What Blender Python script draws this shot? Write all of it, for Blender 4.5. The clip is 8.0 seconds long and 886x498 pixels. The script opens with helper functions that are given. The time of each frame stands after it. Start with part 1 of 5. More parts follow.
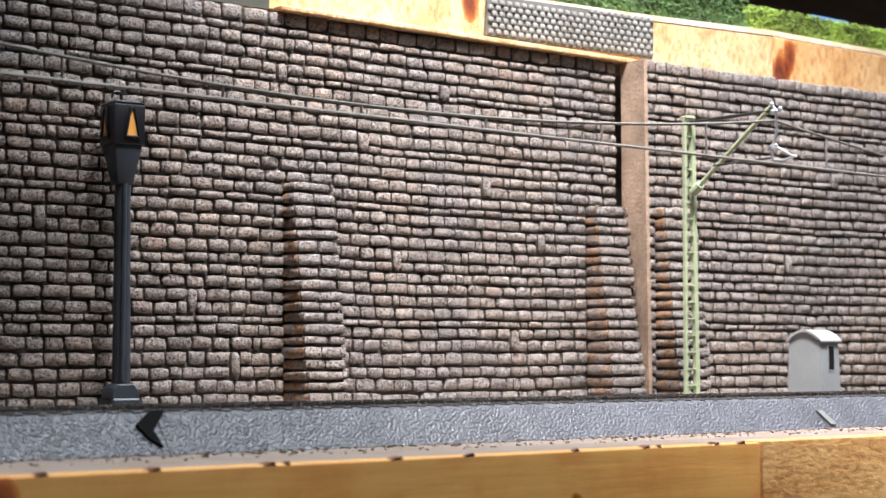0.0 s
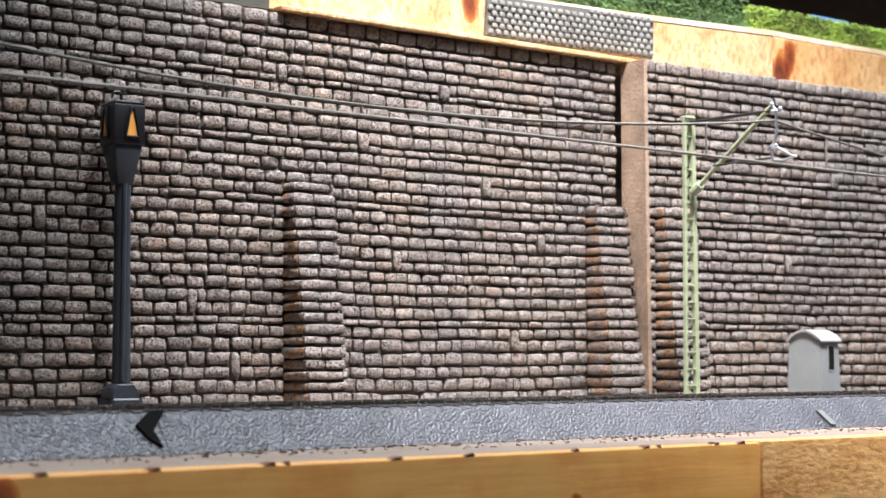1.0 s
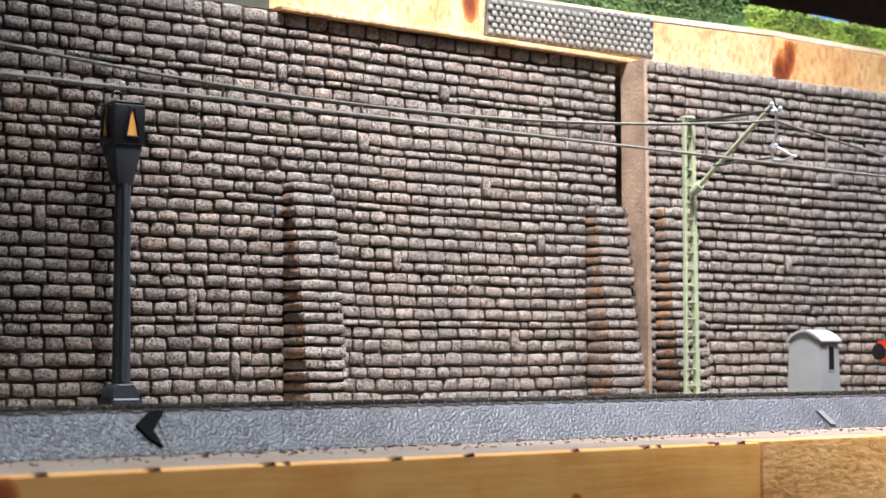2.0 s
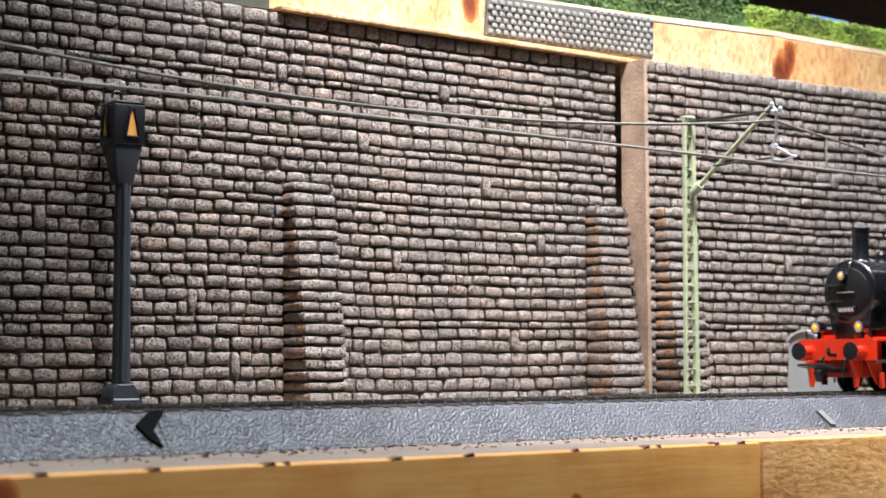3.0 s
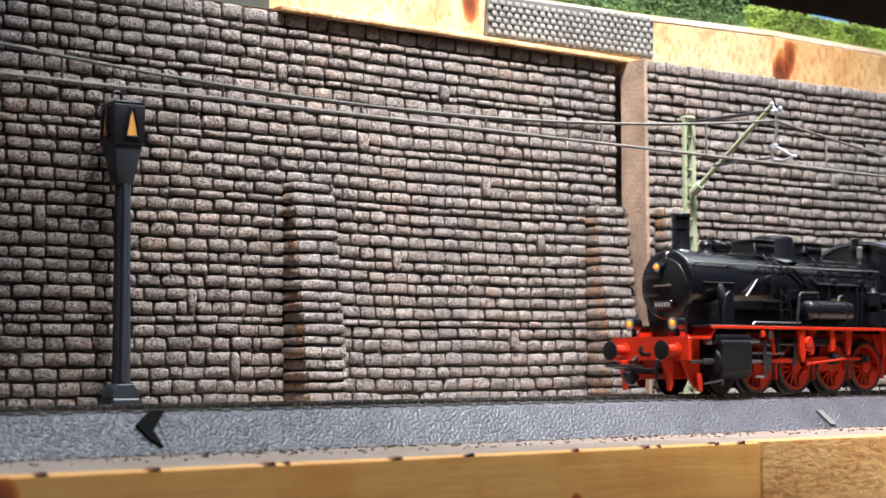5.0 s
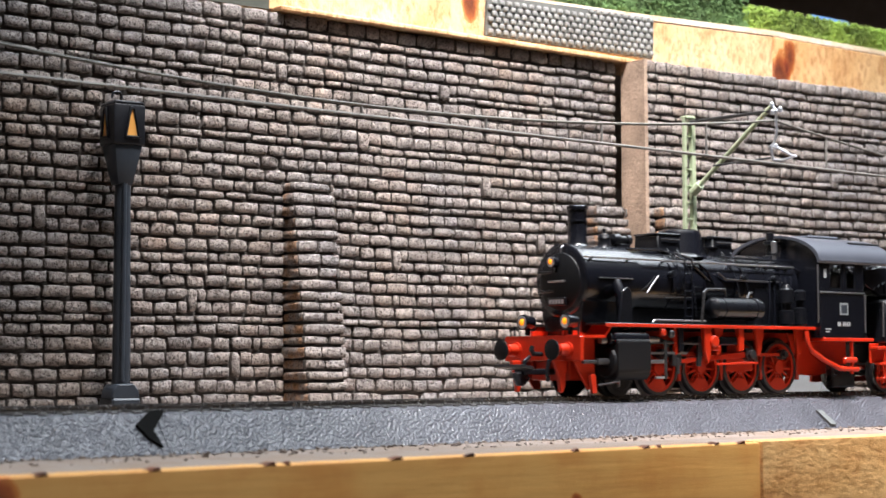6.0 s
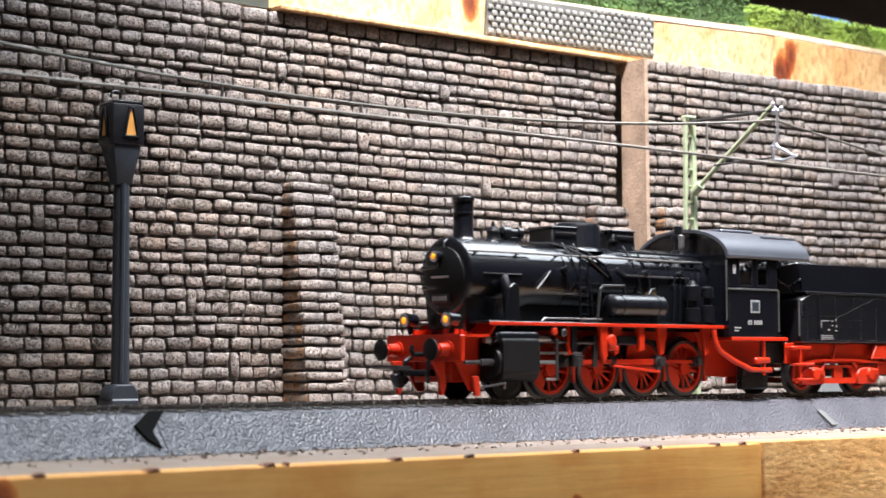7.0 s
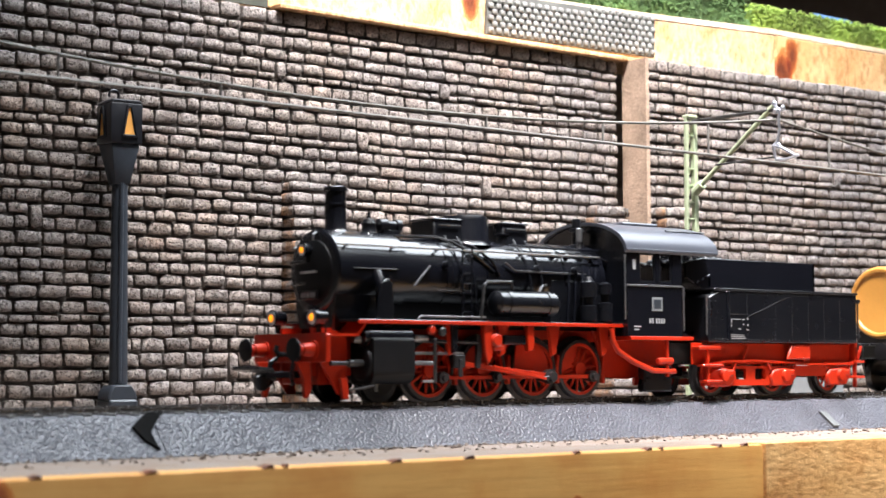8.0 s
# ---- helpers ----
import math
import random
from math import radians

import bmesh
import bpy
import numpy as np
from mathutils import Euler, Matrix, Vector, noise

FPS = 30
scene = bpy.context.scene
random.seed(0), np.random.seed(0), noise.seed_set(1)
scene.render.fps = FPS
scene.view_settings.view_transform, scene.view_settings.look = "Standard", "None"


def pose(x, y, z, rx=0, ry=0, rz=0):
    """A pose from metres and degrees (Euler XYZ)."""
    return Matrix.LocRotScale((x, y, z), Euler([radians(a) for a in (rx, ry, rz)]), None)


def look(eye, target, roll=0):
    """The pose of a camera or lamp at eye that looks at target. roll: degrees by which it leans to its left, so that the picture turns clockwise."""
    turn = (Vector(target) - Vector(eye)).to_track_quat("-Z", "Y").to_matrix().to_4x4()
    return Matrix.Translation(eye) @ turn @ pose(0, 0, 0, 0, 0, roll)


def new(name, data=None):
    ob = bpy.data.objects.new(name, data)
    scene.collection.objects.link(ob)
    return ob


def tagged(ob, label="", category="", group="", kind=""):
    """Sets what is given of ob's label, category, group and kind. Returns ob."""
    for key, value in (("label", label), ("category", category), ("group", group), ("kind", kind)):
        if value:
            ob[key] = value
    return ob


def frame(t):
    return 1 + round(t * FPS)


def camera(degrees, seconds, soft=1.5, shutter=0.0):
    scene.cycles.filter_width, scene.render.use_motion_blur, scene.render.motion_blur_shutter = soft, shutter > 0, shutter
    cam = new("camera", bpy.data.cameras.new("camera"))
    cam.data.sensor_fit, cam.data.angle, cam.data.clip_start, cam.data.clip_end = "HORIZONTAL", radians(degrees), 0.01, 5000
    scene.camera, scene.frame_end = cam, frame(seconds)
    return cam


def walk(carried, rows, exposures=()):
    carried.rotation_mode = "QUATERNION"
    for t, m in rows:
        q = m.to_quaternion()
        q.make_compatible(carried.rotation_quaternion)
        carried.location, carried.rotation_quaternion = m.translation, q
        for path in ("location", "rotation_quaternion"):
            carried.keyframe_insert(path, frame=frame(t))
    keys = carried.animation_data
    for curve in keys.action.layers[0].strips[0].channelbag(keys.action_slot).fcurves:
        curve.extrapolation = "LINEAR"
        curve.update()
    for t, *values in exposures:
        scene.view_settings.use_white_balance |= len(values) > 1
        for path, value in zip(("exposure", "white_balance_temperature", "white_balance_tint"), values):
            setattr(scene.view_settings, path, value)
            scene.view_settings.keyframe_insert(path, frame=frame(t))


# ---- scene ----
# Model railway, H0 scale. The working unit below is the millimetre; part() turns it into metres.
MM = 0.001
RAIL = 10.3            # rail top over the baseboard

# ---- camera ----
cam = camera(28.264, 8.0, soft=1.5, shutter=0.4)
EYE = Vector((-0.25715, -0.34775, 0.01860))
AHEAD = Vector((0.63612, 0.76871, 0.06658))
cam.data.dof.use_dof = True
cam.data.dof.focus_distance = 0.50
cam.data.dof.aperture_fstop = 34.0


def stand(push):
    eye = EYE + AHEAD * push
    return look(eye, eye + AHEAD, -0.210)


walk(cam, [(0.0, stand(0)), (6.2, stand(0)), (6.6, stand(0.0003)), (7.0, stand(0.0016)), (7.5, stand(0.0026)), (8.0, stand(0.0042))],
     exposures=[(0.0, 0.0), (6.0, 0.0), (6.5, 0.12), (7.0, 0.28), (8.0, 0.38)])

# ---- light: two unseen lamps over the layout, an added fill further back, dim room ----
world = bpy.data.worlds.new("world")
scene.world = world
world.use_nodes = True
world.node_tree.nodes["Background"].inputs[0].default_value = (0.75, 0.85, 1.0, 1)
world.node_tree.nodes["Background"].inputs[1].default_value = 0.025


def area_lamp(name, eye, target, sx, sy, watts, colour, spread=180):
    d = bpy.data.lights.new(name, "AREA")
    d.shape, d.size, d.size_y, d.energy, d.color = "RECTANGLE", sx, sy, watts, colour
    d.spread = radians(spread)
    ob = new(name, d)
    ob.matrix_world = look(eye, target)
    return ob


# broad overhead source assumed from the boiler's highlight, no fixture seen
area_lamp("overhead_soft_light", (0.32, -0.04, 0.62), (0.32, -0.02, 0.05), 0.80, 0.52, 12.5, (0.86, 0.93, 1.0))
# fill added to lift the shadows and the front edging, no panel seen
area_lamp("room_fill_light", (0.35, -0.95, 1.36), (0.10, 0.0, 0.05), 0.9, 0.5, 3.6, (0.97, 0.94, 0.98))
# unseen spot, assumed from the wall's bright centre and the signal's shadow
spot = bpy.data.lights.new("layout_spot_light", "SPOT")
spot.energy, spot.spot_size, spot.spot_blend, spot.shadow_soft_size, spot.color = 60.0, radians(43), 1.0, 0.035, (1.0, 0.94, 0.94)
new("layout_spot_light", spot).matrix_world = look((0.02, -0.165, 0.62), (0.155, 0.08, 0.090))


# ---- materials ----
def nodes_of(name):
    m = bpy.data.materials.new(name)
    m.use_nodes = True
    nt = m.node_tree
    b = nt.nodes["Principled BSDF"]
    return m, nt, b


def N(nt, kind, **values):
    n = nt.nodes.new(kind)
    for k, v in values.items():
        n.inputs[k].default_value = v
    return n


def ramp(nt, fac, stops):
    r = nt.nodes.new("ShaderNodeValToRGB")
    while len(r.color_ramp.elements) < len(stops):
        r.color_ramp.elements.new(0.5)
    for e, (p, c) in zip(r.color_ramp.elements, stops):
        e.position, e.color = p, (*c, 1)
    nt.links.new(fac, r.inputs[0])
    return r.outputs[0]


def mixed(nt, kind, fac, a, b):
    m = nt.nodes.new("ShaderNodeMix")
    m.data_type, m.blend_type = "RGBA", kind
    for sock, v in ((m.inputs[0], fac), (m.inputs[6], a), (m.inputs[7], b)):
        if isinstance(v, (int, float)):
            sock.default_value = v
        elif isinstance(v, tuple):
            sock.default_value = (*v, 1)
        else:
            nt.links.new(v, sock)
    return m.outputs[2]


def coords(nt, space, scale=(1, 1, 1)):
    if space == "place":
        src = nt.nodes.new("ShaderNodeNewGeometry").outputs["Position"]
    else:
        src = nt.nodes.new("ShaderNodeTexCoord").outputs["Object"]
    mp = nt.nodes.new("ShaderNodeMapping")
    mp.inputs["Scale"].default_value = scale
    nt.links.new(src, mp.inputs[0])
    return mp.outputs[0]


def noise_tex(nt, vec, scale, detail=4.0, rough=0.55):
    n = N(nt, "ShaderNodeTexNoise", Scale=scale, Detail=detail, Roughness=rough)
    nt.links.new(vec, n.inputs["Vector"])
    return n.outputs[0]


def bump(nt, b, height, strength, dist):
    n = N(nt, "ShaderNodeBump", Strength=strength, Distance=dist)
    nt.links.new(height, n.inputs["Height"])
    nt.links.new(n.outputs[0], b.inputs["Normal"])


def painted(name, colour, rough=0.4, metal=0.0, vary=0.25, space="thing", grain=900.0, relief=0.00003, coat=0.0, wear=0.1):
    """A plain paint or plastic with faint mottling, dust and fine relief."""
    m, nt, b = nodes_of(name)
    v = coords(nt, space)
    big = noise_tex(nt, v, 60.0, 3)
    fine = noise_tex(nt, v, grain, 5)
    dark = tuple(c * (1 - vary) for c in colour)
    light = tuple(min(1, c * (1 + vary * 0.6) + 0.01 * vary) for c in colour)
    c1 = ramp(nt, big, [(0.3, dark), (0.7, light)])
    c2 = ramp(nt, fine, [(0.3, (1 - vary * 0.6,) * 3), (0.65, (1, 1, 1))])
    nt.links.new(mixed(nt, "MULTIPLY", 1.0, c1, c2), b.inputs["Base Color"])
    rr = nt.nodes.new("ShaderNodeMapRange")
    rr.inputs[3].default_value, rr.inputs[4].default_value = max(0.03, rough - wear), min(1, rough + wear * 1.2)
    nt.links.new(fine, rr.inputs[0])
    nt.links.new(rr.outputs[0], b.inputs["Roughness"])
    b.inputs["Metallic"].default_value = metal
    b.inputs["Coat Weight"].default_value = coat
    bump(nt, b, fine, 0.5, relief)
    return m


def stone_material(name, joined, rust=False):
    """Cast and painted foam stone: pinkish grey, speckled with dark pits."""
    m, nt, b = nodes_of(name)
    v = coords(nt, "place")
    if joined:
        rnd = nt.nodes.new("ShaderNodeNewGeometry").outputs["Random Per Island"]
    else:
        rnd = nt.nodes.new("ShaderNodeObjectInfo").outputs["Random"]
    tone = ramp(nt, rnd, [(0.0, (0.27, 0.24, 0.222)), (0.35, (0.325, 0.29, 0.268)), (0.7, (0.35, 0.315, 0.295)), (1.0, (0.315, 0.265, 0.235))])
    if rust:
        tone = mixed(nt, "MIX", ramp(nt, noise_tex(nt, v, 190.0, 4), [(0.40, (0, 0, 0)), (0.60, (1, 1, 1))]), tone, (0.40, 0.235, 0.135))
    large = ramp(nt, noise_tex(nt, v, 28.0, 3), [(0.35, (0.80, 0.82, 0.86)), (0.6, (1.0, 0.97, 0.94)), (0.75, (1.08, 0.92, 0.80))])
    col = mixed(nt, "MULTIPLY", 1.0, tone, large)
    mid = noise_tex(nt, v, 420.0, 6, 0.65)
    col = mixed(nt, "MULTIPLY", 1.0, col, ramp(nt, mid, [(0.30, (0.55, 0.53, 0.52)), (0.50, (1.0, 1.0, 1.0)), (0.72, (1.22, 1.2, 1.18))]))
    pits = noise_tex(nt, v, 1600.0, 4, 0.68)
    pit = ramp(nt, pits, [(0.375, (0.16, 0.15, 0.15)), (0.49, (1, 1, 1))])
    col = mixed(nt, "MULTIPLY", 0.7, col, pit)
    nt.links.new(col, b.inputs["Base Color"])
    b.inputs["Roughness"].default_value = 0.85
    b.inputs["Specular IOR Level"].default_value = 0.3
    h = mixed(nt, "MULTIPLY", 1.0, pit, mid)
    bump(nt, b, h, 1.0, 0.0010)
    return m


def wood_material(name, light, dark, axis=0, grain=1.0, rough_sawn=0.0, stains=()):
    """Pine: fibres along one axis, blotches, optional rough-sawn fuzz and brown knots (x, z, radius in mm)."""
    m, nt, b = nodes_of(name)
    sc = [900.0, 900.0, 900.0]
    sc[axis] = 60.0 + 600.0 * rough_sawn
    v = coords(nt, "place", tuple(s * grain for s in sc))
    v2 = coords(nt, "place")
    fibres = noise_tex(nt, v, 1.0, 6, 0.65)
    broad = noise_tex(nt, coords(nt, "place", tuple(s * 0.12 for s in sc)), 1.0, 3)
    col = ramp(nt, broad, [(0.3, dark), (0.55, light), (0.8, tuple(min(1, c * 1.1) for c in light))])
    col = mixed(nt, "MULTIPLY", 0.25 + 0.6 * rough_sawn, col, ramp(nt, fibres, [(0.38, (0.58, 0.42, 0.28)), (0.53, (1, 1, 1))]))
    blotch = noise_tex(nt, v2, 75.0, 4)
    col = mixed(nt, "MULTIPLY", 0.8, col, ramp(nt, blotch, [(0.32, (0.88, 0.72, 0.56)), (0.58, (1, 1, 1))]))
    for sx, sz, sr in stains:
        off = nt.nodes.new("ShaderNodeMapping")
        off.inputs["Location"].default_value = (-sx / sr, 0, -sz / sr * 0.55)
        off.inputs["Scale"].default_value = (1000 / sr, 0, 550 / sr)
        nt.links.new(v2, off.inputs[0])
        ln = nt.nodes.new("ShaderNodeVectorMath")
        ln.operation = "LENGTH"
        nt.links.new(off.outputs[0], ln.inputs[0])
        add = N(nt, "ShaderNodeMath")
        add.operation = "MULTIPLY_ADD"
        nt.links.new(noise_tex(nt, v2, 160.0, 4), add.inputs[0])
        add.inputs[1].default_value = 0.7
        nt.links.new(ln.outputs["Value"], add.inputs[2])
        col = mixed(nt, "MULTIPLY", 1.0, col, ramp(nt, add.outputs[0], [(0.55, (0.22, 0.07, 0.02)), (0.80, (0.48, 0.20, 0.07)), (1.05, (0.90, 0.62, 0.38)), (1.4, (1, 1, 1))]))
    nt.links.new(col, b.inputs["Base Color"])
    b.inputs["Roughness"].default_value = 0.6
    bump(nt, b, fibres, 0.8, 0.0002 + 0.0006 * rough_sawn)
    return m


def bed_material():
    """Grey moulded plastic ballast: rounded pebbles with a slight sheen."""
    m, nt, b = nodes_of("ballast_plastic")
    v = coords(nt, "place")
    vo = N(nt, "ShaderNodeTexVoronoi", Scale=1350.0)
    nt.links.new(v, vo.inputs["Vector"])
    col = ramp(nt, noise_tex(nt, v, 120.0, 4), [(0.3, (0.085, 0.088, 0.104)), (0.7, (0.135, 0.139, 0.162))])
    # crease shade put into the colour: pebble crowns lighter, gaps darker
    col = mixed(nt, "MULTIPLY", 0.6, col, ramp(nt, vo.outputs["Distance"], [(0.1, (1.15, 1.15, 1.15)), (0.6, (0.5, 0.5, 0.52))]))
    nt.links.new(col, b.inputs["Base Color"])
    b.inputs["Roughness"].default_value = 0.3
    b.inputs["Specular IOR Level"].default_value = 0.45
    inv = N(nt, "ShaderNodeMath")
    inv.operation = "SUBTRACT"
    inv.inputs[0].default_value = 1.0
    nt.links.new(vo.outputs["Distance"], inv.inputs[1])
    bump(nt, b, inv.outputs[0], 1.0, 0.00034)
    return m


def glass_material():
    m, nt, b = nodes_of("clear_glazing")
    b.inputs["Base Color"].default_value = (0.95, 0.97, 0.97, 1)
    b.inputs["Roughness"].default_value = 0.04
    b.inputs["Transmission Weight"].default_value = 1.0
    b.inputs["IOR"].default_value = 1.15
    return m


def glow_material(name, colour, strength):
    m, nt, b = nodes_of(name)
    b.inputs["Base Color"].default_value = (*colour, 1)
    b.inputs["Emission Color"].default_value = (*colour, 1)
    b.inputs["Emission Strength"].default_value = strength
    b.inputs["Roughness"].default_value = 0.25
    return m


STONE = stone_material("cast_stone", False)
STONE_BULK = stone_material("cast_stone_bulk", True)
STONE_RUST = stone_material("rusty_cast_stone", False, True)
# dark wash of the joints, also used to paint shade under the stones
JOINT_SHADE = painted("joint_wash_shade", (0.125, 0.107, 0.096), 0.95, 0, 0.5, "place", 700.0, 0.0003)
MORTAR = painted("dark_mortar", (0.10, 0.088, 0.08), 0.95, 0, 0.5, "place", 600.0, 0.0003)
FOAM = painted("cut_foam", (0.45, 0.32, 0.23), 0.9, 0, 0.55, "place", 1100.0, 0.0005)
PINE = wood_material("rough_pine", (0.74, 0.52, 0.30), (0.60, 0.37, 0.18), axis=2, grain=0.55, rough_sawn=0.8, stains=((112.0, 138.0, 6.0),))
PINE_ORANGE = wood_material("orange_pine", (0.70, 0.45, 0.22), (0.56, 0.31, 0.12), axis=2, grain=0.5, rough_sawn=0.8, stains=((267.0, 129.0, 9.0), (273.0, 137.0, 6.0)))
PINE_FRONT = wood_material("pine_front", (0.80, 0.43, 0.12), (0.74, 0.36, 0.09), axis=0, grain=0.35, stains=((-125.0, -9.0, 8.0), (-50.0, -14.0, 3.0), (10.0, -12.0, 3.0)))
PINE_SAWN = wood_material("sawn_pine_front", (0.88, 0.54, 0.22), (0.78, 0.43, 0.15), axis=0, grain=0.8, rough_sawn=0.55)
PINE_TOP = wood_material("pine_top", (0.28, 0.225, 0.19), (0.20, 0.16, 0.135), axis=0)
PINE_LIP = wood_material("pale_pine_lip", (0.84, 0.74, 0.60), (0.72, 0.58, 0.42), axis=0, grain=0.8, rough_sawn=0.5)
KNOT = painted("wood_knot", (0.20, 0.055, 0.015), 0.55, 0, 0.6, "place", 500.0)
BED = bed_material()
RAILSTEEL = painted("rail_steel", (0.42, 0.40, 0.39), 0.24, 0.9, 0.3, "place")
SLEEPER = painted("sleeper_plastic", (0.055, 0.05, 0.048), 0.5, 0, 0.3, "place")
BLACK = painted("black_satin", (0.0045, 0.0053, 0.0088), 0.25, 0, 0.1, grain=300.0, relief=0.0000004, coat=0.2, wear=0.02)
BLACK.node_tree.nodes["Principled BSDF"].inputs["Specular IOR Level"].default_value = 0.7
BLACKMATT = painted("black_matt", (0.006, 0.0068, 0.0095), 0.28, 0, 0.15, grain=300.0, relief=0.0000008, coat=0.2, wear=0.03)
BLACKDULL = painted("dull_black", (0.006, 0.0065, 0.008), 0.5, 0, 0.3)
BLACKDULL.node_tree.nodes["Principled BSDF"].inputs["Specular IOR Level"].default_value = 0.25
RED = painted("red_plastic", (0.55, 0.027, 0.006), 0.34, 0, 0.12, relief=0.000003, wear=0.05)
STEEL = painted("bright_steel", (0.36, 0.36, 0.37), 0.38, 0.9, 0.2)
WIREDARK = painted("wire_brown_grey", (0.15, 0.142, 0.125), 0.6, 0.3, 0.2, "place")
WIRE = painted("wire_grey", (0.26, 0.25, 0.235), 0.5, 0.5, 0.2, "place")
DARKSTEEL = painted("dark_steel", (0.10, 0.10, 0.105), 0.35, 0.8, 0.3)
SILVER = painted("silver_paint", (0.62, 0.64, 0.70), 0.3, 0.9, 0.1)
ROOFGREY = painted("roof_grey", (0.065, 0.072, 0.09), 0.32, 0, 0.12, relief=0.000002, wear=0.03)
WHITE = painted("white_print", (0.36, 0.37, 0.38), 0.5, 0, 0.1)
COAL = painted("coal", (0.045, 0.047, 0.052), 0.22, 0, 0.4)
GREEN = painted("mast_green", (0.37, 0.43, 0.28), 0.5, 0, 0.15, "place")
SIGNALBLACK = painted("signal_black", (0.012, 0.013, 0.017), 0.3, 0, 0.3, "place")
SIGNALGREY = painted("signal_grey", (0.034, 0.043, 0.056), 0.4, 0, 0.25, "place")
AMBER = painted("amber_pane", (0.85, 0.42, 0.10), 0.4, 0, 0.1, "place")
BOXGREY = painted("booth_grey", (0.25, 0.27, 0.28), 0.5, 0, 0.12, "place")
BOXROOF = painted("booth_roof", (0.34, 0.35, 0.36), 0.45, 0, 0.1, "place")
TABGREY = painted("tab_grey", (0.19, 0.205, 0.20), 0.45, 0, 0.2, "place")
TILE = painted("grey_weave", (0.27, 0.27, 0.255), 0.6, 0, 0.25, "place", 1200.0)
WEAVE_OLIVE = painted("olive_weave", (0.075, 0.08, 0.062), 0.8, 0, 0.4, "place")
TILEDARK = painted("grey_weave_gap", (0.13, 0.13, 0.12), 0.8, 0, 0.25, "place")
HEDGE_DARK = painted("dark_hedge", (0.075, 0.15, 0.04), 0.9, 0, 0.6, "place", 800.0, 0.0004)
HEDGE_LIGHT = painted("light_hedge", (0.24, 0.36, 0.055), 0.9, 0, 0.6, "place", 800.0, 0.0004)
YELLOW = painted("wagon_yellow", (0.53, 0.25, 0.05), 0.38, 0, 0.1)
BLUE = painted("blue_paint", (0.05, 0.16, 0.42), 0.4, 0, 0.2, "place")
WALLPAINT = painted("room_paint", (0.30, 0.25, 0.21), 0.9, 0, 0.15, "place", 40.0)
CEILPAINT = painted("ceiling_paint", (0.62, 0.61, 0.58), 0.9, 0, 0.1, "place", 40.0)
FLOORWOOD = wood_material("floor_boards", (0.28, 0.17, 0.09), (0.18, 0.10, 0.05), grain=0.05)
# near-black without sheen, paints the darkness of the open track joint
VOID_BLACK = painted("dark_void", (0.006, 0.006, 0.006), 0.95, 0, 0.2, "place")
VOID_BLACK.node_tree.nodes["Principled BSDF"].inputs["Specular IOR Level"].default_value = 0.05
DUST = painted("brown_dust", (0.25, 0.20, 0.17), 0.9, 0, 0.5, "place")
GLASS = glass_material()
LAMPGLOW = glow_material("warm_headlamp", (1.0, 0.31, 0.012), 1.1)


# ---- mesh helpers, in millimetres ----
def part(name, bm, material, parent=None, label="", smooth=35.0, at=None):
    """One mesh object out of a bmesh in millimetres, under a thing or a part, with its origin at `at`."""
    if at:
        bmesh.ops.translate(bm, verts=bm.verts, vec=[-c for c in at])
    bmesh.ops.scale(bm, verts=bm.verts, vec=(MM, MM, MM))
    bmesh.ops.recalc_face_normals(bm, faces=bm.faces)
    me = bpy.data.meshes.new(name)
    for f in bm.faces:
        f.smooth = True
    for e in bm.edges:
        if len(e.link_faces) == 2 and e.calc_face_angle(0) > radians(smooth):
            e.smooth = False
    bm.to_mesh(me)
    bm.free()
    me.materials.append(material)
    ob = new(name, me)
    if at:
        ob.location = Vector(at) * MM
    if parent:
        ob.parent = parent
    if label:
        tagged(ob, label)
    return ob


def empty(name, x, y, z, label, category, group="", kind=""):
    ob = new(name)
    ob.empty_display_size = 0.01
    ob.location = (x * MM, y * MM, z * MM)
    return tagged(ob, label, category, group, kind)


def box(bm, x0, x1, y0, y1, z0, z1, bev=0.0, seg=1):
    r = bmesh.ops.create_cube(bm, size=1.0)
    vs = r["verts"]
    bmesh.ops.scale(bm, verts=vs, vec=(x1 - x0, y1 - y0, z1 - z0))
    bmesh.ops.translate(bm, verts=vs, vec=((x0 + x1) / 2, (y0 + y1) / 2, (z0 + z1) / 2))
    if bev:
        es = list({e for v in vs for e in v.link_edges})
        bmesh.ops.bevel(bm, geom=es, offset=bev, segments=seg, profile=0.5, affect="EDGES")
    return bm


def rod(bm, a, b, r0, r1=None, seg=12, caps=True):
    """A round bar from a to b."""
    a, b = Vector(a), Vector(b)
    r1 = r0 if r1 is None else r1
    d = b - a
    m = Matrix.Translation((a + b) / 2) @ d.to_track_quat("Z", "Y").to_matrix().to_4x4()
    bmesh.ops.create_cone(bm, cap_ends=caps, segments=seg, radius1=r0, radius2=r1, depth=d.length, matrix=m)
    return bm


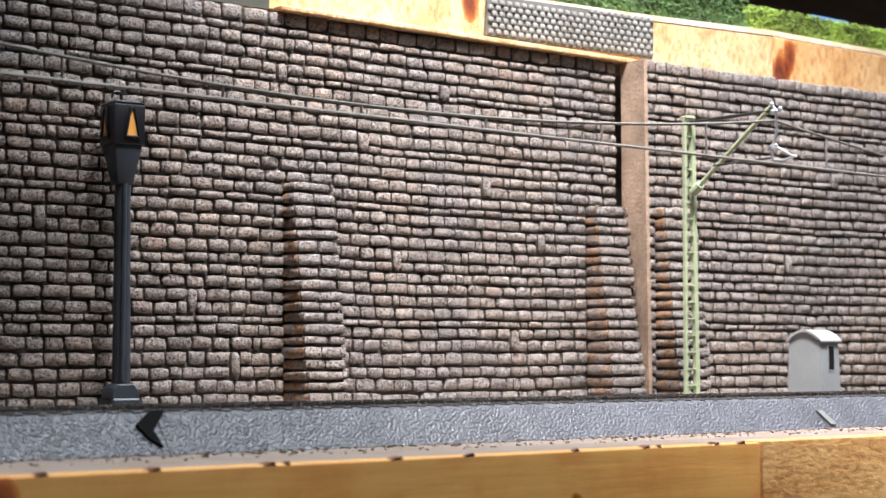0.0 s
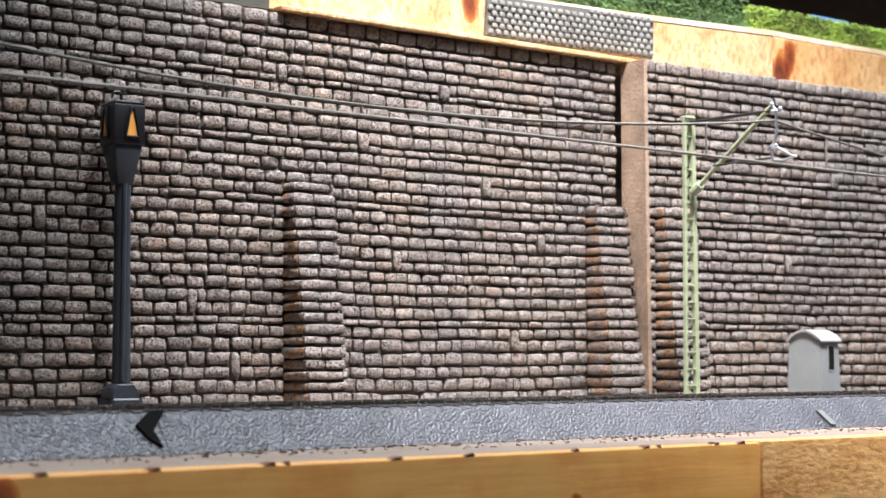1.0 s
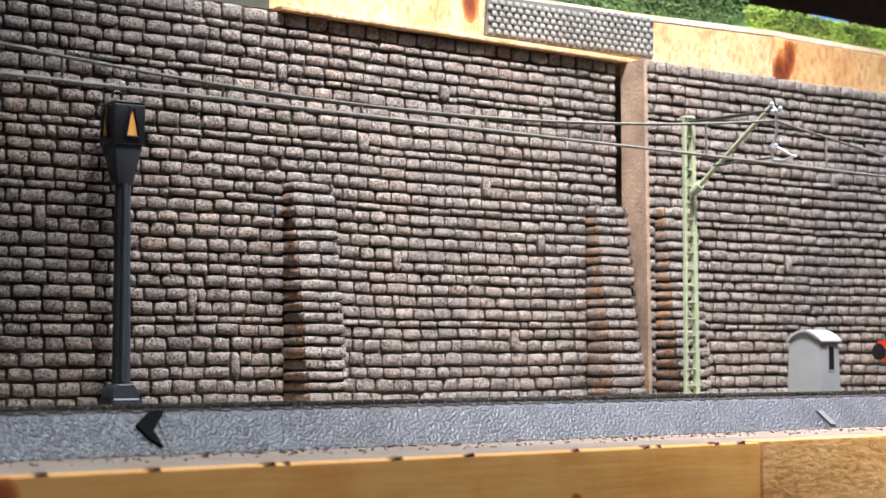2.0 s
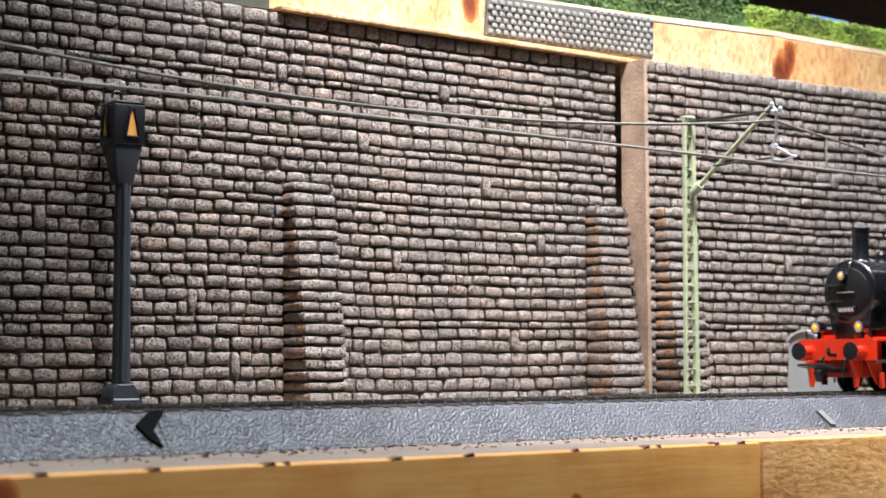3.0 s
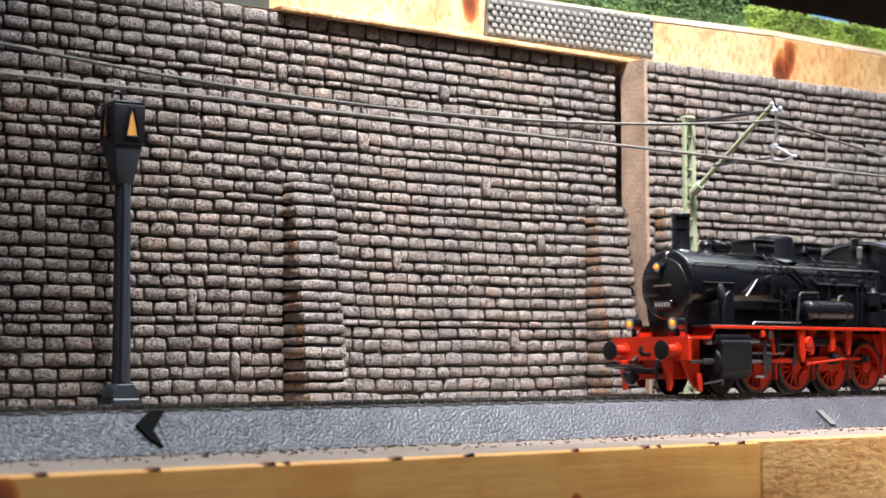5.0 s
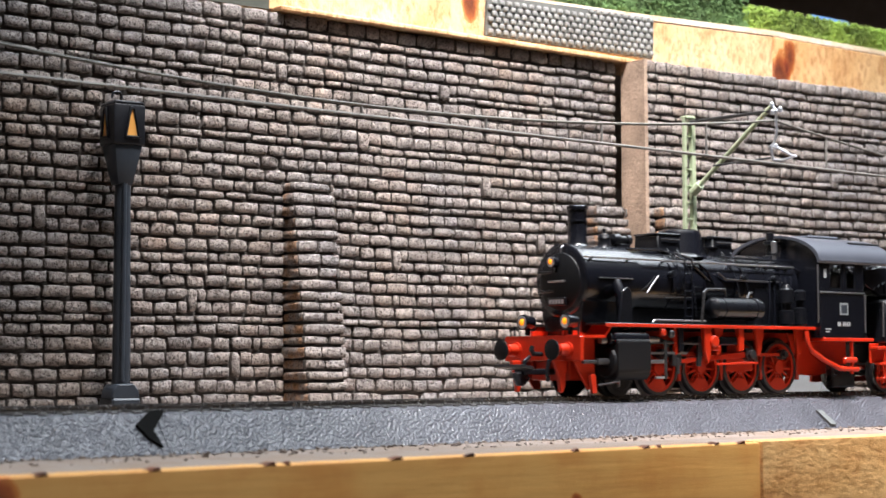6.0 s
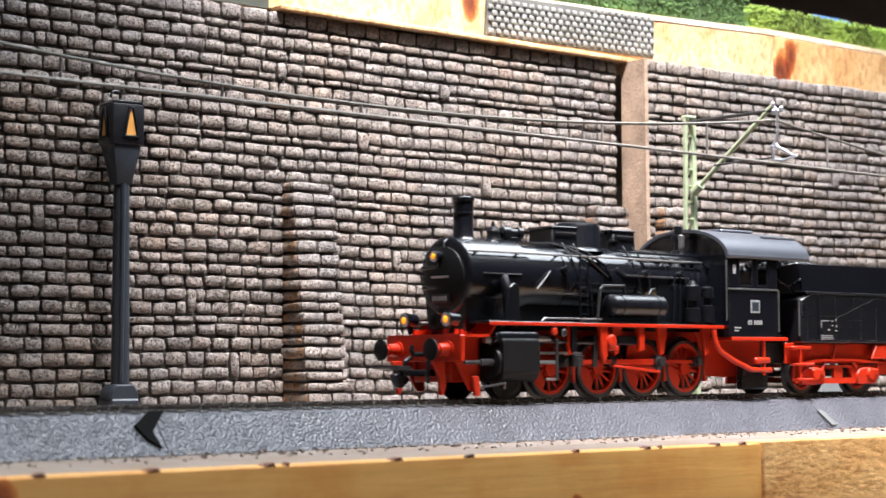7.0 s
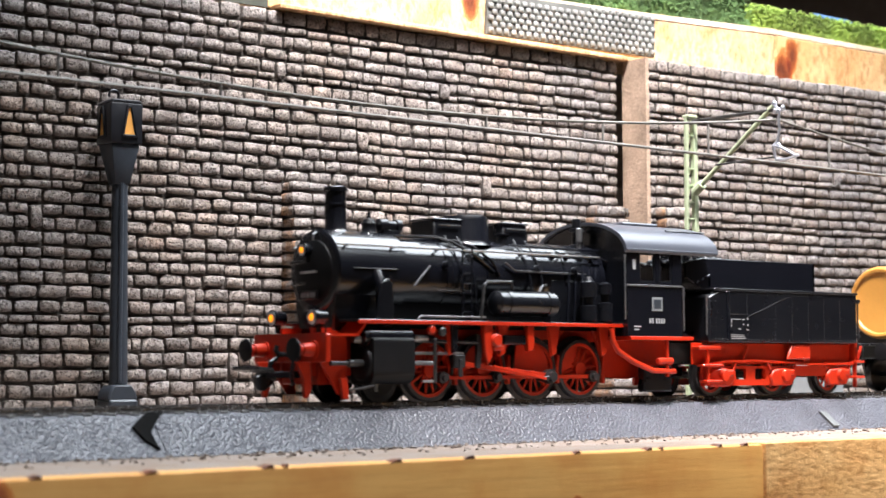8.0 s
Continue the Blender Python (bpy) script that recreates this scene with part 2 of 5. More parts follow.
def pipe(bm, pts, r, seg=8):
    """A bent round bar swept along points, in one piece."""
    ps = [Vector(p) for p in pts]
    dirs = [(b - a).normalized() for a, b in zip(ps, ps[1:])]
    closed = (ps[0] - ps[-1]).length < 1e-6
    side = dirs[0].orthogonal().normalized()
    rings = []
    for i, p in enumerate(ps):
        d0, d1 = dirs[max(i - 1, 0)], dirs[min(i, len(dirs) - 1)]
        if i:
            side = d0.rotation_difference(d1) @ (side - d0 * side.dot(d0)) if i < len(dirs) else side
            side = (side - d1 * side.dot(d1)).normalized()
        mid = (d0 + d1).normalized()
        up = d1.cross(side)
        ring = []
        for k in range(seg):
            a = 2 * math.pi * k / seg
            q = side * math.cos(a) * r + up * math.sin(a) * r
            c = mid.dot(d1)
            if abs(c) > 0.35:
                q = q - d1 * (q.dot(mid) / c)
            ring.append(bm.verts.new(p + q))
        rings.append(ring)
    for r0, r1 in zip(rings, rings[1:]):
        for k in range(seg):
            j = (k + 1) % seg
            bm.faces.new((r0[k], r0[j], r1[j], r1[k]))
    bm.faces.new(rings[0][::-1])
    bm.faces.new(rings[-1])
    return bm


def turned(bm, origin, axis, profile, seg=28):
    """A turned body: profile of (along, radius) about an axis from origin."""
    axis = Vector(axis).normalized()
    q = axis.to_track_quat("Z", "Y").to_matrix()
    rings = []
    for h, r in profile:
        ring = []
        for i in range(seg):
            a = 2 * math.pi * i / seg
            ring.append(bm.verts.new(Vector(origin) + q @ Vector((r * math.cos(a), r * math.sin(a), h))))
        rings.append(ring)
    for r0, r1 in zip(rings, rings[1:]):
        for i in range(seg):
            j = (i + 1) % seg
            bm.faces.new((r0[i], r0[j], r1[j], r1[i]))
    bm.faces.new(rings[0][::-1])
    bm.faces.new(rings[-1])
    return bm


def prism(bm, outline, axis, a, b, bev=0.0):
    """Extrudes a 2D outline along an axis from a to b; the outline holds the two other coordinates in order."""
    def at(p, h):
        c = list(p)
        c.insert(axis, h)
        return c
    v0 = [bm.verts.new(at(p, a)) for p in outline]
    v1 = [bm.verts.new(at(p, b)) for p in outline]
    fs = [bm.faces.new(v0), bm.faces.new(v1[::-1])]
    n = len(outline)
    for i in range(n):
        j = (i + 1) % n
        fs.append(bm.faces.new((v0[i], v1[i], v1[j], v0[j])))
    if bev:
        es = list({e for f in fs for e in f.edges})
        bmesh.ops.bevel(bm, geom=es, offset=bev, segments=1, profile=0.5, affect="EDGES")
    return bm


def B():
    return bmesh.new()


def frame_plate(bm, x0, x1, z0, z1, y0, y1, holes):
    """A plate in the xz plane, in one piece, with rectangular openings (hx0, hx1, hz0, hz1)."""
    xs = sorted({x0, x1, *(h[0] for h in holes), *(h[1] for h in holes)})
    zs = sorted({z0, z1, *(h[2] for h in holes), *(h[3] for h in holes)})
    nx, nz = len(xs) - 1, len(zs) - 1
    pts = {}

    def at(i, k, y):
        if (i, k, y) not in pts:
            pts[i, k, y] = bm.verts.new((xs[i], y, zs[k]))
        return pts[i, k, y]

    def solid(i, k):
        if not (0 <= i < nx and 0 <= k < nz):
            return False
        cx, cz = (xs[i] + xs[i + 1]) / 2, (zs[k] + zs[k + 1]) / 2
        return not any(h[0] < cx < h[1] and h[2] < cz < h[3] for h in holes)

    for i in range(nx):
        for k in range(nz):
            if not solid(i, k):
                continue
            ring = [(i, k), (i + 1, k), (i + 1, k + 1), (i, k + 1)]
            bm.faces.new([at(*p, y0) for p in ring])
            bm.faces.new([at(*p, y1) for p in reversed(ring)])
            for n, (di, dk) in enumerate(((0, -1), (1, 0), (0, 1), (-1, 0))):
                if not solid(i + di, k + dk):
                    a, b = ring[n], ring[(n + 1) % 4]
                    bm.faces.new((at(*b, y0), at(*a, y0), at(*a, y1), at(*b, y1)))
    return bm


# ---- room shell ----
def room():
    def slab(name, label, mat, *b):
        return tagged(part(name, box(B(), *b), mat), label, name.split("_")[0], kind="structure")
    slab("floor", "brown wooden floor boards of a dim hobby room", FLOORWOOD, -2000, 2200, -2300, 1900, -960, -900)
    slab("ceiling", "plain off-white painted room ceiling", CEILPAINT, -2000, 2200, -2300, 1900, 1400, 1460)
    slab("wall_north", "plain dull brown painted room wall", WALLPAINT, -2000, 2200, 1900, 1960, -900, 1400)
    slab("wall_south", "plain dull brown painted room wall", WALLPAINT, -2000, 2200, -2360, -2300, -900, 1400)
    slab("wall_west", "plain dull brown painted room wall", WALLPAINT, -2060, -2000, -2300, 1900, -900, 1400)
    slab("wall_east", "plain dull brown painted room wall", WALLPAINT, 2200, 2260, -2300, 1900, -900, 1400)


room()


# ---- layout boards ----
def boards():
    base = part("ground", box(B(), -420, 780, -64, 400, -18, 0), PINE_TOP)
    tagged(base, "pale dusty wooden baseboard under the model railway", "baseboard", kind="structure")
    legs = B()
    for x in (-380, 710):
        for y in (-20, 360):
            box(legs, x, x + 45, y, y + 45, -900, -18)
    tagged(part("trestle", legs, PINE_TOP), "plain wooden trestle legs below the baseboard", "trestle", kind="structure")
    # front edging in two lengths that butt together
    e = empty("edge_board", 0, -66, 0, "orange varnished pine edging board with a chipped upper edge", "board", "edging boards")
    part("plank", box(B(), -420, 71.2, -4, 2, -60, 0.2, 0.7, 2), PINE_FRONT, e)
    rng = random.Random(5)
    for x in (-118, -96, -71, -66, -41, -22, 9, 31, 36, 55, 63):
        w = rng.uniform(1.0, 3.6)
        c = prism(B(), [(x, 0.0), (x + w, 0.1), (x + w * 0.8, 0.75), (x + w * 0.4, 0.45)], 1, -3.9, -3.9 + rng.uniform(0.8, 3.0), 0.1)
        part("splinter", c, KNOT, e, "dark chipped splinter")
    e2 = empty("edge_board", 0, -66, 0, "paler rough pine edging board with coarse grain", "board", "edging boards")
    part("plank", box(B(), 71.5, 780, -4.4, 2, -60, 0.6, 0.8, 2), PINE_SAWN, e2)
    # dust and glue line along the foot of the ballast
    dust = B()
    for i in range(900):
        x = rng.uniform(-190, 240)
        y = -21.3 - rng.uniform(0, 1) ** 3 * 22
        s = rng.uniform(0.15, 0.6)
        m = pose(x, y, s * 0.25, rng.uniform(0, 90), 0, rng.uniform(0, 180)) @ Matrix.Diagonal((s * rng.uniform(0.6, 2), s, s * 0.5, 1))
        bmesh.ops.create_icosphere(dust, subdivisions=1, radius=1.0, matrix=m)
    tagged(part("crumbs", dust, DUST), "loose brown-grey crumbs and dust beside the track", "crumbs", kind="stuff")


boards()


# ---- retaining wall ----
COURSES = [124.0, 119.2, 116.5, 112.5, 108.9, 105.1, 102.9, 98.5, 94.7, 90.9, 86.6, 84.1, 80.4, 76.8, 72.8, 69.1, 66.6, 62.7, 59.3,
           55.4, 51.3, 48.1, 44.7, 41.0, 37.2, 33.3, 30.9, 27.2, 23.1, 18.8, 15.1, 10.8, 7.0, 3.4, 0.0]


def pillow(rng):
    """Vertices and faces of one uneven, blocky stone with worn edges, 1 wide, 1 high, 1 deep, its back at y = 0."""
    us = [-0.5, -0.482, -0.425, -0.16, 0.14, 0.425, 0.482, 0.5]
    ws = [-0.5, -0.455, -0.34, 0.0, 0.33, 0.45, 0.5]
    nx, nz = len(us), len(ws)
    shoulder_u = [0.0, 0.74, 0.96, 1.0, 1.0, 0.96, 0.74, 0.0]
    shoulder_w = [0.0, 0.72, 0.97, 1.0, 0.97, 0.78, 0.0]
    lean, tip = rng.uniform(-0.10, 0.10), rng.uniform(-0.10, 0.08)
    cut = [rng.uniform(0.0, 0.055) for _ in range(4)]
    sway = [rng.uniform(-0.035, 0.035) for _ in range(nx)]
    vs, fs = [], []
    for k, w in enumerate(ws):
        for i, u in enumerate(us):
            d = min(shoulder_u[i], shoulder_w[k])
            if d:
                d = d * (0.95 + lean * u * 2 + tip * w * 2) + rng.uniform(-0.10, 0.07)
            x = u + (0 if i in (0, nx - 1) else rng.uniform(-0.02, 0.02))
            z = w + sway[i] + rng.uniform(-0.025, 0.025)
            for c, near in zip(cut, ((i < 3 and k < 3), (i > nx - 4 and k > nz - 4), (i < 3 and k > nz - 4), (i > nx - 4 and k < 3))):
                if near:
                    x -= math.copysign(c, u)
                    z -= math.copysign(c * 1.8, w)
            vs.append((x, -d, z))
    for k in range(nz - 1):
        for i in range(nx - 1):
            a = k * nx + i
            fs.append((a, a + 1, a + nx + 1, a + nx))
    return vs, fs


# flanks take the dark joint wash, undersides too, as shade put into the colour
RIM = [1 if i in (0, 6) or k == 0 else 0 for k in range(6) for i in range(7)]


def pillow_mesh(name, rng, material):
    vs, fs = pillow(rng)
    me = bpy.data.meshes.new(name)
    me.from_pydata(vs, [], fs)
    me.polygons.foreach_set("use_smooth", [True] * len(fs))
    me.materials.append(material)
    me.materials.append(JOINT_SHADE)
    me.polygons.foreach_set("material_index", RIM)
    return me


def lay_courses(rng, x0, x1, holes, courses, uprights=()):
    """Stones as (x, z, width, height, depth, turn) in courses between x0 and x1, leaving the holes free, with upright stones over two courses."""
    out = []
    taken = list(holes)
    for ux, uz in uprights:
        k = min(range(1, len(courses) - 1), key=lambda i: abs(courses[i] - uz))
        w = rng.uniform(3.0, 4.2)
        taken.append((ux - w / 2, ux + w / 2, courses[k + 1], courses[k - 1]))
        out.append((ux, (courses[k - 1] + courses[k + 1]) / 2, w - 0.5, courses[k - 1] - courses[k + 1] - 0.8, 2.3, rng.uniform(-2, 2)))
    for k in range(len(courses) - 1):
        top, bot = courses[k], courses[k + 1]
        mid = (top + bot) / 2
        thin = top - bot < 3.0
        free = [(x0, x1)]
        for hx0, hx1, hz0, hz1 in taken:
            if hz0 < mid < hz1:
                nxt = []
                for a, b in free:
                    if hx1 <= a or hx0 >= b:
                        nxt.append((a, b))
                    else:
                        nxt += [(a, hx0), (hx1, b)]
                free = [f for f in nxt if f[1] - f[0] > 1.2]
        for a, b in free:
            x = a
            while x < b - 0.6:
                w = rng.choice((5.8, 6.6, 7.2, 7.6, 8.6, 7.0)) * rng.uniform(0.9, 1.08)
                if x == a:
                    w *= rng.uniform(0.4, 1.0)
                if rng.random() < 0.10:
                    w = rng.uniform(2.6, 4.2)
                if thin:
                    w *= rng.uniform(0.9, 1.25)
                e = x + w
                if b - e < 2.4:
                    e = b
                out.append(((x + e) / 2, mid + rng.uniform(-0.2, 0.2), e - x - rng.uniform(0.24, 0.46), top - bot - rng.uniform(0.4, 0.72), rng.uniform(1.45, 2.05), rng.uniform(-0.6, 0.6)))
                x = e
    return out


def bulk_stones(name, stones, material, parent, rng, wave):
    vs, fs = [], []
    for c, z, w, h, d, turn in stones:
        pv, pf = pillow(rng)
        n = len(vs)
        ca, sa = math.cos(radians(turn)), math.sin(radians(turn))
        for x, y, q in pv:
            X, Q = x * w, q * h
            X, Q = X * ca - Q * sa, X * sa + Q * ca
            vs.append(((c + X) * MM, y * d * MM, (z + Q + wave(c)) * MM))
        fs += [tuple(n + i for i in f) for f in pf]
    me = bpy.data.meshes.new(name)
    me.from_pydata(vs, [], fs)
    me.polygons.foreach_set("use_smooth", [True] * len(fs))
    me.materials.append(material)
    me.materials.append(JOINT_SHADE)
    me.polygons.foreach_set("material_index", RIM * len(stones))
    ob = new(name, me)
    ob.parent = parent
    return tagged(ob, kind="stuff")


PILLOWS = [pillow_mesh("stone", random.Random(40 + i), STONE) for i in range(14)]
RUSTY = [pillow_mesh("stone_rusty", random.Random(80 + i), STONE_RUST) for i in range(5)]


def stone_pieces(stones, parent, rng, wave=lambda x: 0.0, lift=0.0):
    for c, z, w, h, d, turn in stones:
        ob = new("stone", rng.choice(PILLOWS))
        ob.parent = parent
        ob.location = (c * MM, -lift * MM, (z + wave(c)) * MM)
        ob.rotation_euler = (0, radians(-turn), 0)
        ob.scale = (w * MM * rng.choice((-1, 1)), d * MM, h * MM)


def buttress(wall, x0, x1, top, foot, rng):
    """A battered pier on the wall's face (y = 0), its face leaning back to the top."""
    zb, yb, yt = 0.0, -foot, -6.0
    core = B()
    prism(core, [(-0.0, zb), (yb + 1.6, zb), (yt + 1.6, top - 1.0), (0.0, top - 1.0)], 0, x0 + 1.2, x1 - 0.8)
    b = part("buttress", core, MORTAR, wall, "battered stone pier with a rust-stained flank")
    face = lambda z: yb + (yt - yb) * (z - zb) / (top - zb)
    zs = [top]
    while zs[-1] > 4.6:
        zs.append(zs[-1] - rng.uniform(2.9, 4.2))
    zs.append(0.0)
    for k in range(len(zs) - 1):
        zt, zl = zs[k], zs[k + 1]
        zc, h = (zt + zl) / 2, zt - zl - rng.uniform(0.45, 0.7)
        y = face(zc)
        cut = rng.uniform(0.38, 0.62) * (x1 - x0) + x0
        end = x1 + rng.uniform(-1.3, 0.9)
        spans = [(x0, cut), (cut, end)] if k % 4 else [(x0, end)]
        for a, c in spans:
            if c - a < 1.8:
                continue
            ob = new("stone", rng.choice(PILLOWS))
            ob.parent = b
            ob.location = ((a + c) / 2 * MM, (y + 1.9) * MM, zc * MM)
            ob.rotation_euler = (radians(-5), radians(rng.uniform(-2.5, 2.5)), radians(rng.uniform(-3, 5)))
            ob.scale = ((c - a - 0.25) * MM, rng.uniform(1.9, 2.5) * MM, h * MM)
        depth = -y - 0.6
        if depth > 1.2:
            for side, xx, rz in ((0, x0 + 1.5, -90), (1, x1 - 1.1, 90)):
                ob = new("stone", rng.choice(RUSTY))
                ob.parent = b
                ob.location = (xx * MM, (y + 0.3 + depth / 2) * MM, zc * MM)
                ob.rotation_euler = (0, 0, radians(rz))
                ob.scale = (depth * MM, rng.uniform(1.4, 2.0) * MM, h * MM)
    return b


UPRIGHTS = ((36.0, 106.5), (98.5, 105.0), (116.0, 77.0), (79.0, 52.0), (-42.0, 60.0), (5.5, 38.0), (-54.0, 119.0), (-80, 90), (66, 88), (140, 60), (20, 20), (128, 27))


def retaining_walls():
    rng = random.Random(11)
    wave = lambda x: 0.18 * math.sin(x * 0.045 + 0.6) + 0.12 * math.sin(x * 0.13)
    # long panel
    left = empty("retaining_wall", 0, 82.4, 0, "long pinkish-grey cast stone retaining wall panel in rough courses", "wall", "retaining wall panels")
    core = B()
    box(core, -330, 175.6, 0.0, 6.0, 0, 123.6)
    part("core", core, MORTAR, left, "dark recessed joints")
    holes = [(37, 51.5, -1, 72), (161, 176.5, -1, 72)]
    stones = lay_courses(rng, -190, 175.8, holes, COURSES, UPRIGHTS)
    near = [s for s in stones if 60 < s[0] < 130]
    near = sorted(near, key=lambda s: abs(s[0] - 95))[:300]
    keep = {id(s) for s in near}
    stone_pieces(near, left, rng, wave)
    bulk_stones("stones", [s for s in stones if id(s) not in keep], STONE_BULK, left, random.Random(3), wave)
    buttress(left, 36.6, 51.6, 73.2, 15.5, random.Random(21))
    buttress(left, 161.0, 176.4, 73.2, 15.5, random.Random(22))
    # nearer panel, turned a little towards the viewer
    right = empty("retaining_wall", 179.6, 71.8, 0, "grey-brown cast stone retaining wall panel with a bare cut end", "wall", "retaining wall panels")
    right.rotation_euler = (0, 0, radians(-3.7))
    part("core", box(B(), 0.6, 330, 0.2, 10.0, 0, 123.4), MORTAR, right, "dark recessed joints")
    end = B()
    prism(end, [(-2.6, 0), (10.2, 0), (10.2, 124.0), (-1.8, 124.0)], 0, -0.9, 0.6)
    part("cut_end", end, FOAM, right, "bare beige-brown cut foam end")
    stones = lay_courses(rng, 0.6, 240, [(4, 19, -1, 72)], COURSES, ((69.5, 55.5), (95, 88.5), (46, 98.5), (128, 41)))
    near = sorted([s for s in stones if s[0] < 130], key=lambda s: s[0])[:300]
    keep = {id(s) for s in near}
    stone_pieces(near, right, rng, wave)
    bulk_stones("stones", [s for s in stones if id(s) not in keep], STONE_BULK, right, random.Random(4), wave)
    buttress(right, 3.6, 18.6, 73.2, 14.5, random.Random(23))


retaining_walls()


# ---- upper level ----
def upper_level():
    rng = random.Random(8)
    f = empty("fascia_board", 32, 84, 124.5, "bright rough-sawn pine fascia board with brown knots", "board")
    part("plank", prism(B(), [(0, 0.3), (160, 0.3), (160, 17.0), (60, 15.0), (0, 15.0)], 1, 0, 20, 0.5), PINE, f)
    part("plank", prism(B(), [(160.4, 0.3), (231.4, -0.9), (231.4, 19.3), (160.4, 16.6)], 1, -0.4, 20, 0.5), PINE, f)
    part("plank", prism(B(), [(231.6, -0.9), (420, -4), (420, 19.5), (231.6, 19.3)], 1, -0.6, 20, 0.5), PINE_ORANGE, f, "oranger pine length with a brown knot at its end")
    ledge = box(B(), 2, 168, -5.6, 0, -0.6, 0.9, 0.3)
    part("ledge", ledge, PINE, f, "thin pale splintered ledge")
    lip = B()
    prism(lip, [(60, 15.0), (160, 17.0), (230, 19.4), (420, 19.6), (420, 21.4), (230, 21.4), (160, 18.8), (60, 16.6)], 1, -0.5, 12, 0.3)
    part("upper_lip", lip, PINE_LIP, f, "pale splintered upper lip")
    deck = part("upper_deck", box(B(), 30, 700, 104, 420, 128, 136.5), PINE_TOP)
    tagged(deck, "pale wooden upper deck behind the retaining wall", "deck", kind="structure")
    # woven grey card glued on the fascia
    t = empty("woven_sheet", 0, 83.6, 0, "grey basket-weave plastic sheet glued to the pine fascia", "sheet")
    sh = B()
    prism(sh, [(117.5, 126.8), (196.4, 127.6), (196.8, 142.2), (118.4, 140.5)], 1, -1.0, 0)
    part("backing", sh, TILEDARK, t)
    cell = bpy.data.meshes.new("weave_cell")
    cb = B()
    box(cb, -1.15, 1.15, -0.8, 0.1, -0.92, 0.92, 0.55, 2)
    bmesh.ops.scale(cb, verts=cb.verts, vec=(MM, MM, MM))
    cb.to_mesh(cell)
    cb.free()
    cell.materials.append(TILE)
    rows = 7
    for j in range(rows):
        for i in range(26):
            x = 119.4 + i * 3.3 + (1.65 if j % 2 else 0)
            z = 128.3 + j * 2.0 + (x - 118) * 0.013
            if x > 195.6 or z > 139.9 + (x - 118) * 0.022:
                continue
            ob = new("weave_cell", cell)
            ob.parent = t
            ob.location = (x * MM, -1.0 * MM, z * MM)
    t2 = empty("woven_sheet", 0, 82.6, 0, "grey-green woven plastic sheet standing on the wall top", "sheet")
    part("backing", box(B(), 8, 32, -0.6, 0, 124.4, 131), WEAVE_OLIVE, t2)

    def hedge(label, x0, x1, y0, y1, z0, z1, mat, seed):
        r = random.Random(seed)
        e = empty("hedge", (x0 + x1) / 2, (y0 + y1) / 2, z0, label, "hedge")
        body = B()
        box(body, x0 - (x0 + x1) / 2 + 1.5, x1 - (x0 + x1) / 2 - 1.5, -(y1 - y0) / 2 + 1.5, (y1 - y0) / 2 - 1.5, 0, z1 - z0 - 1.5, 0.6)
        part("core", body, mat, e)
        vs, fs = [], []
        ico = B()
        bmesh.ops.create_icosphere(ico, subdivisions=1, radius=1.0)
        iv = [v.co.copy() for v in ico.verts]
        jf = [[v.index for v in f.verts] for f in ico.faces]
        ico.free()
        for _ in range(int((x1 - x0) * 34)):
            x = r.uniform(x0, x1) - (x0 + x1) / 2
            side = r.random()
            if side < 0.6:
                y, z = -(y1 - y0) / 2 + r.uniform(0, 1.6), r.uniform(0.2, z1 - z0)
            else:
                y, z = r.uniform(-(y1 - y0) / 2, (y1 - y0) / 2), z1 - z0 + r.uniform(-1.4, 0.5)
            s = r.uniform(0.25, 0.75)
            q = Euler((r.uniform(0, 6), r.uniform(0, 6), 0)).to_matrix()
            n = len(vs)
            for v in iv:
                w = q @ Vector((v.x * s * r.uniform(0.7, 1.3), v.y * s, v.z * s * r.uniform(0.5, 1.0)))
                vs.append(((x + w.x) * MM, (y + w.y) * MM, (z + w.z) * MM))
            fs += [tuple(n + i for i in f) for f in jf]
        me = bpy.data.meshes.new("foliage")
        me.from_pydata(vs, [], fs)
        me.materials.append(mat)
        ob = new("foliage", me)
        ob.parent = e
        tagged(ob, kind="stuff")

    hedge("dark green foam hedge along the fascia edge", 160, 254, 87, 100, 139.2, 158.5, HEDGE_DARK, 1)
    hedge("light yellow-green foam hedge along the fascia edge", 255, 420, 87, 98, 141.5, 155.5, HEDGE_LIGHT, 2)
    c = empty("model_car", 360, 140, 136.5, "small blurred blue model car on the upper deck", "car")
    part("body", prism(B(), [(-22, 5), (24, 5), (24, 24), (18, 27), (14, 34), (-12, 34), (-20, 26), (-22, 24)], 1, -9, 9, 1.2), BLUE, c)
    part("window", box(B(), -10, 12, -9.3, 9.3, 27, 32.5, 0.5), BLACKMATT, c, "dark window band")
    for x in (-12, 14):
        for y in (-8.6, 8.6):
            part("wheel", turned(B(), (x, y - 1.5, 5), (0, 1, 0), [(0, 4.2), (0.4, 5), (2.6, 5), (3, 4.2)]), BLACKMATT, c)
    bm = empty("wooden_block", 345, 168, 136.5, "pale wooden strip lying on the upper deck", "block")
    part("strip", box(B(), -18, 26, -5, 5, 0, 40, 1.0), PINE, bm)


upper_level()


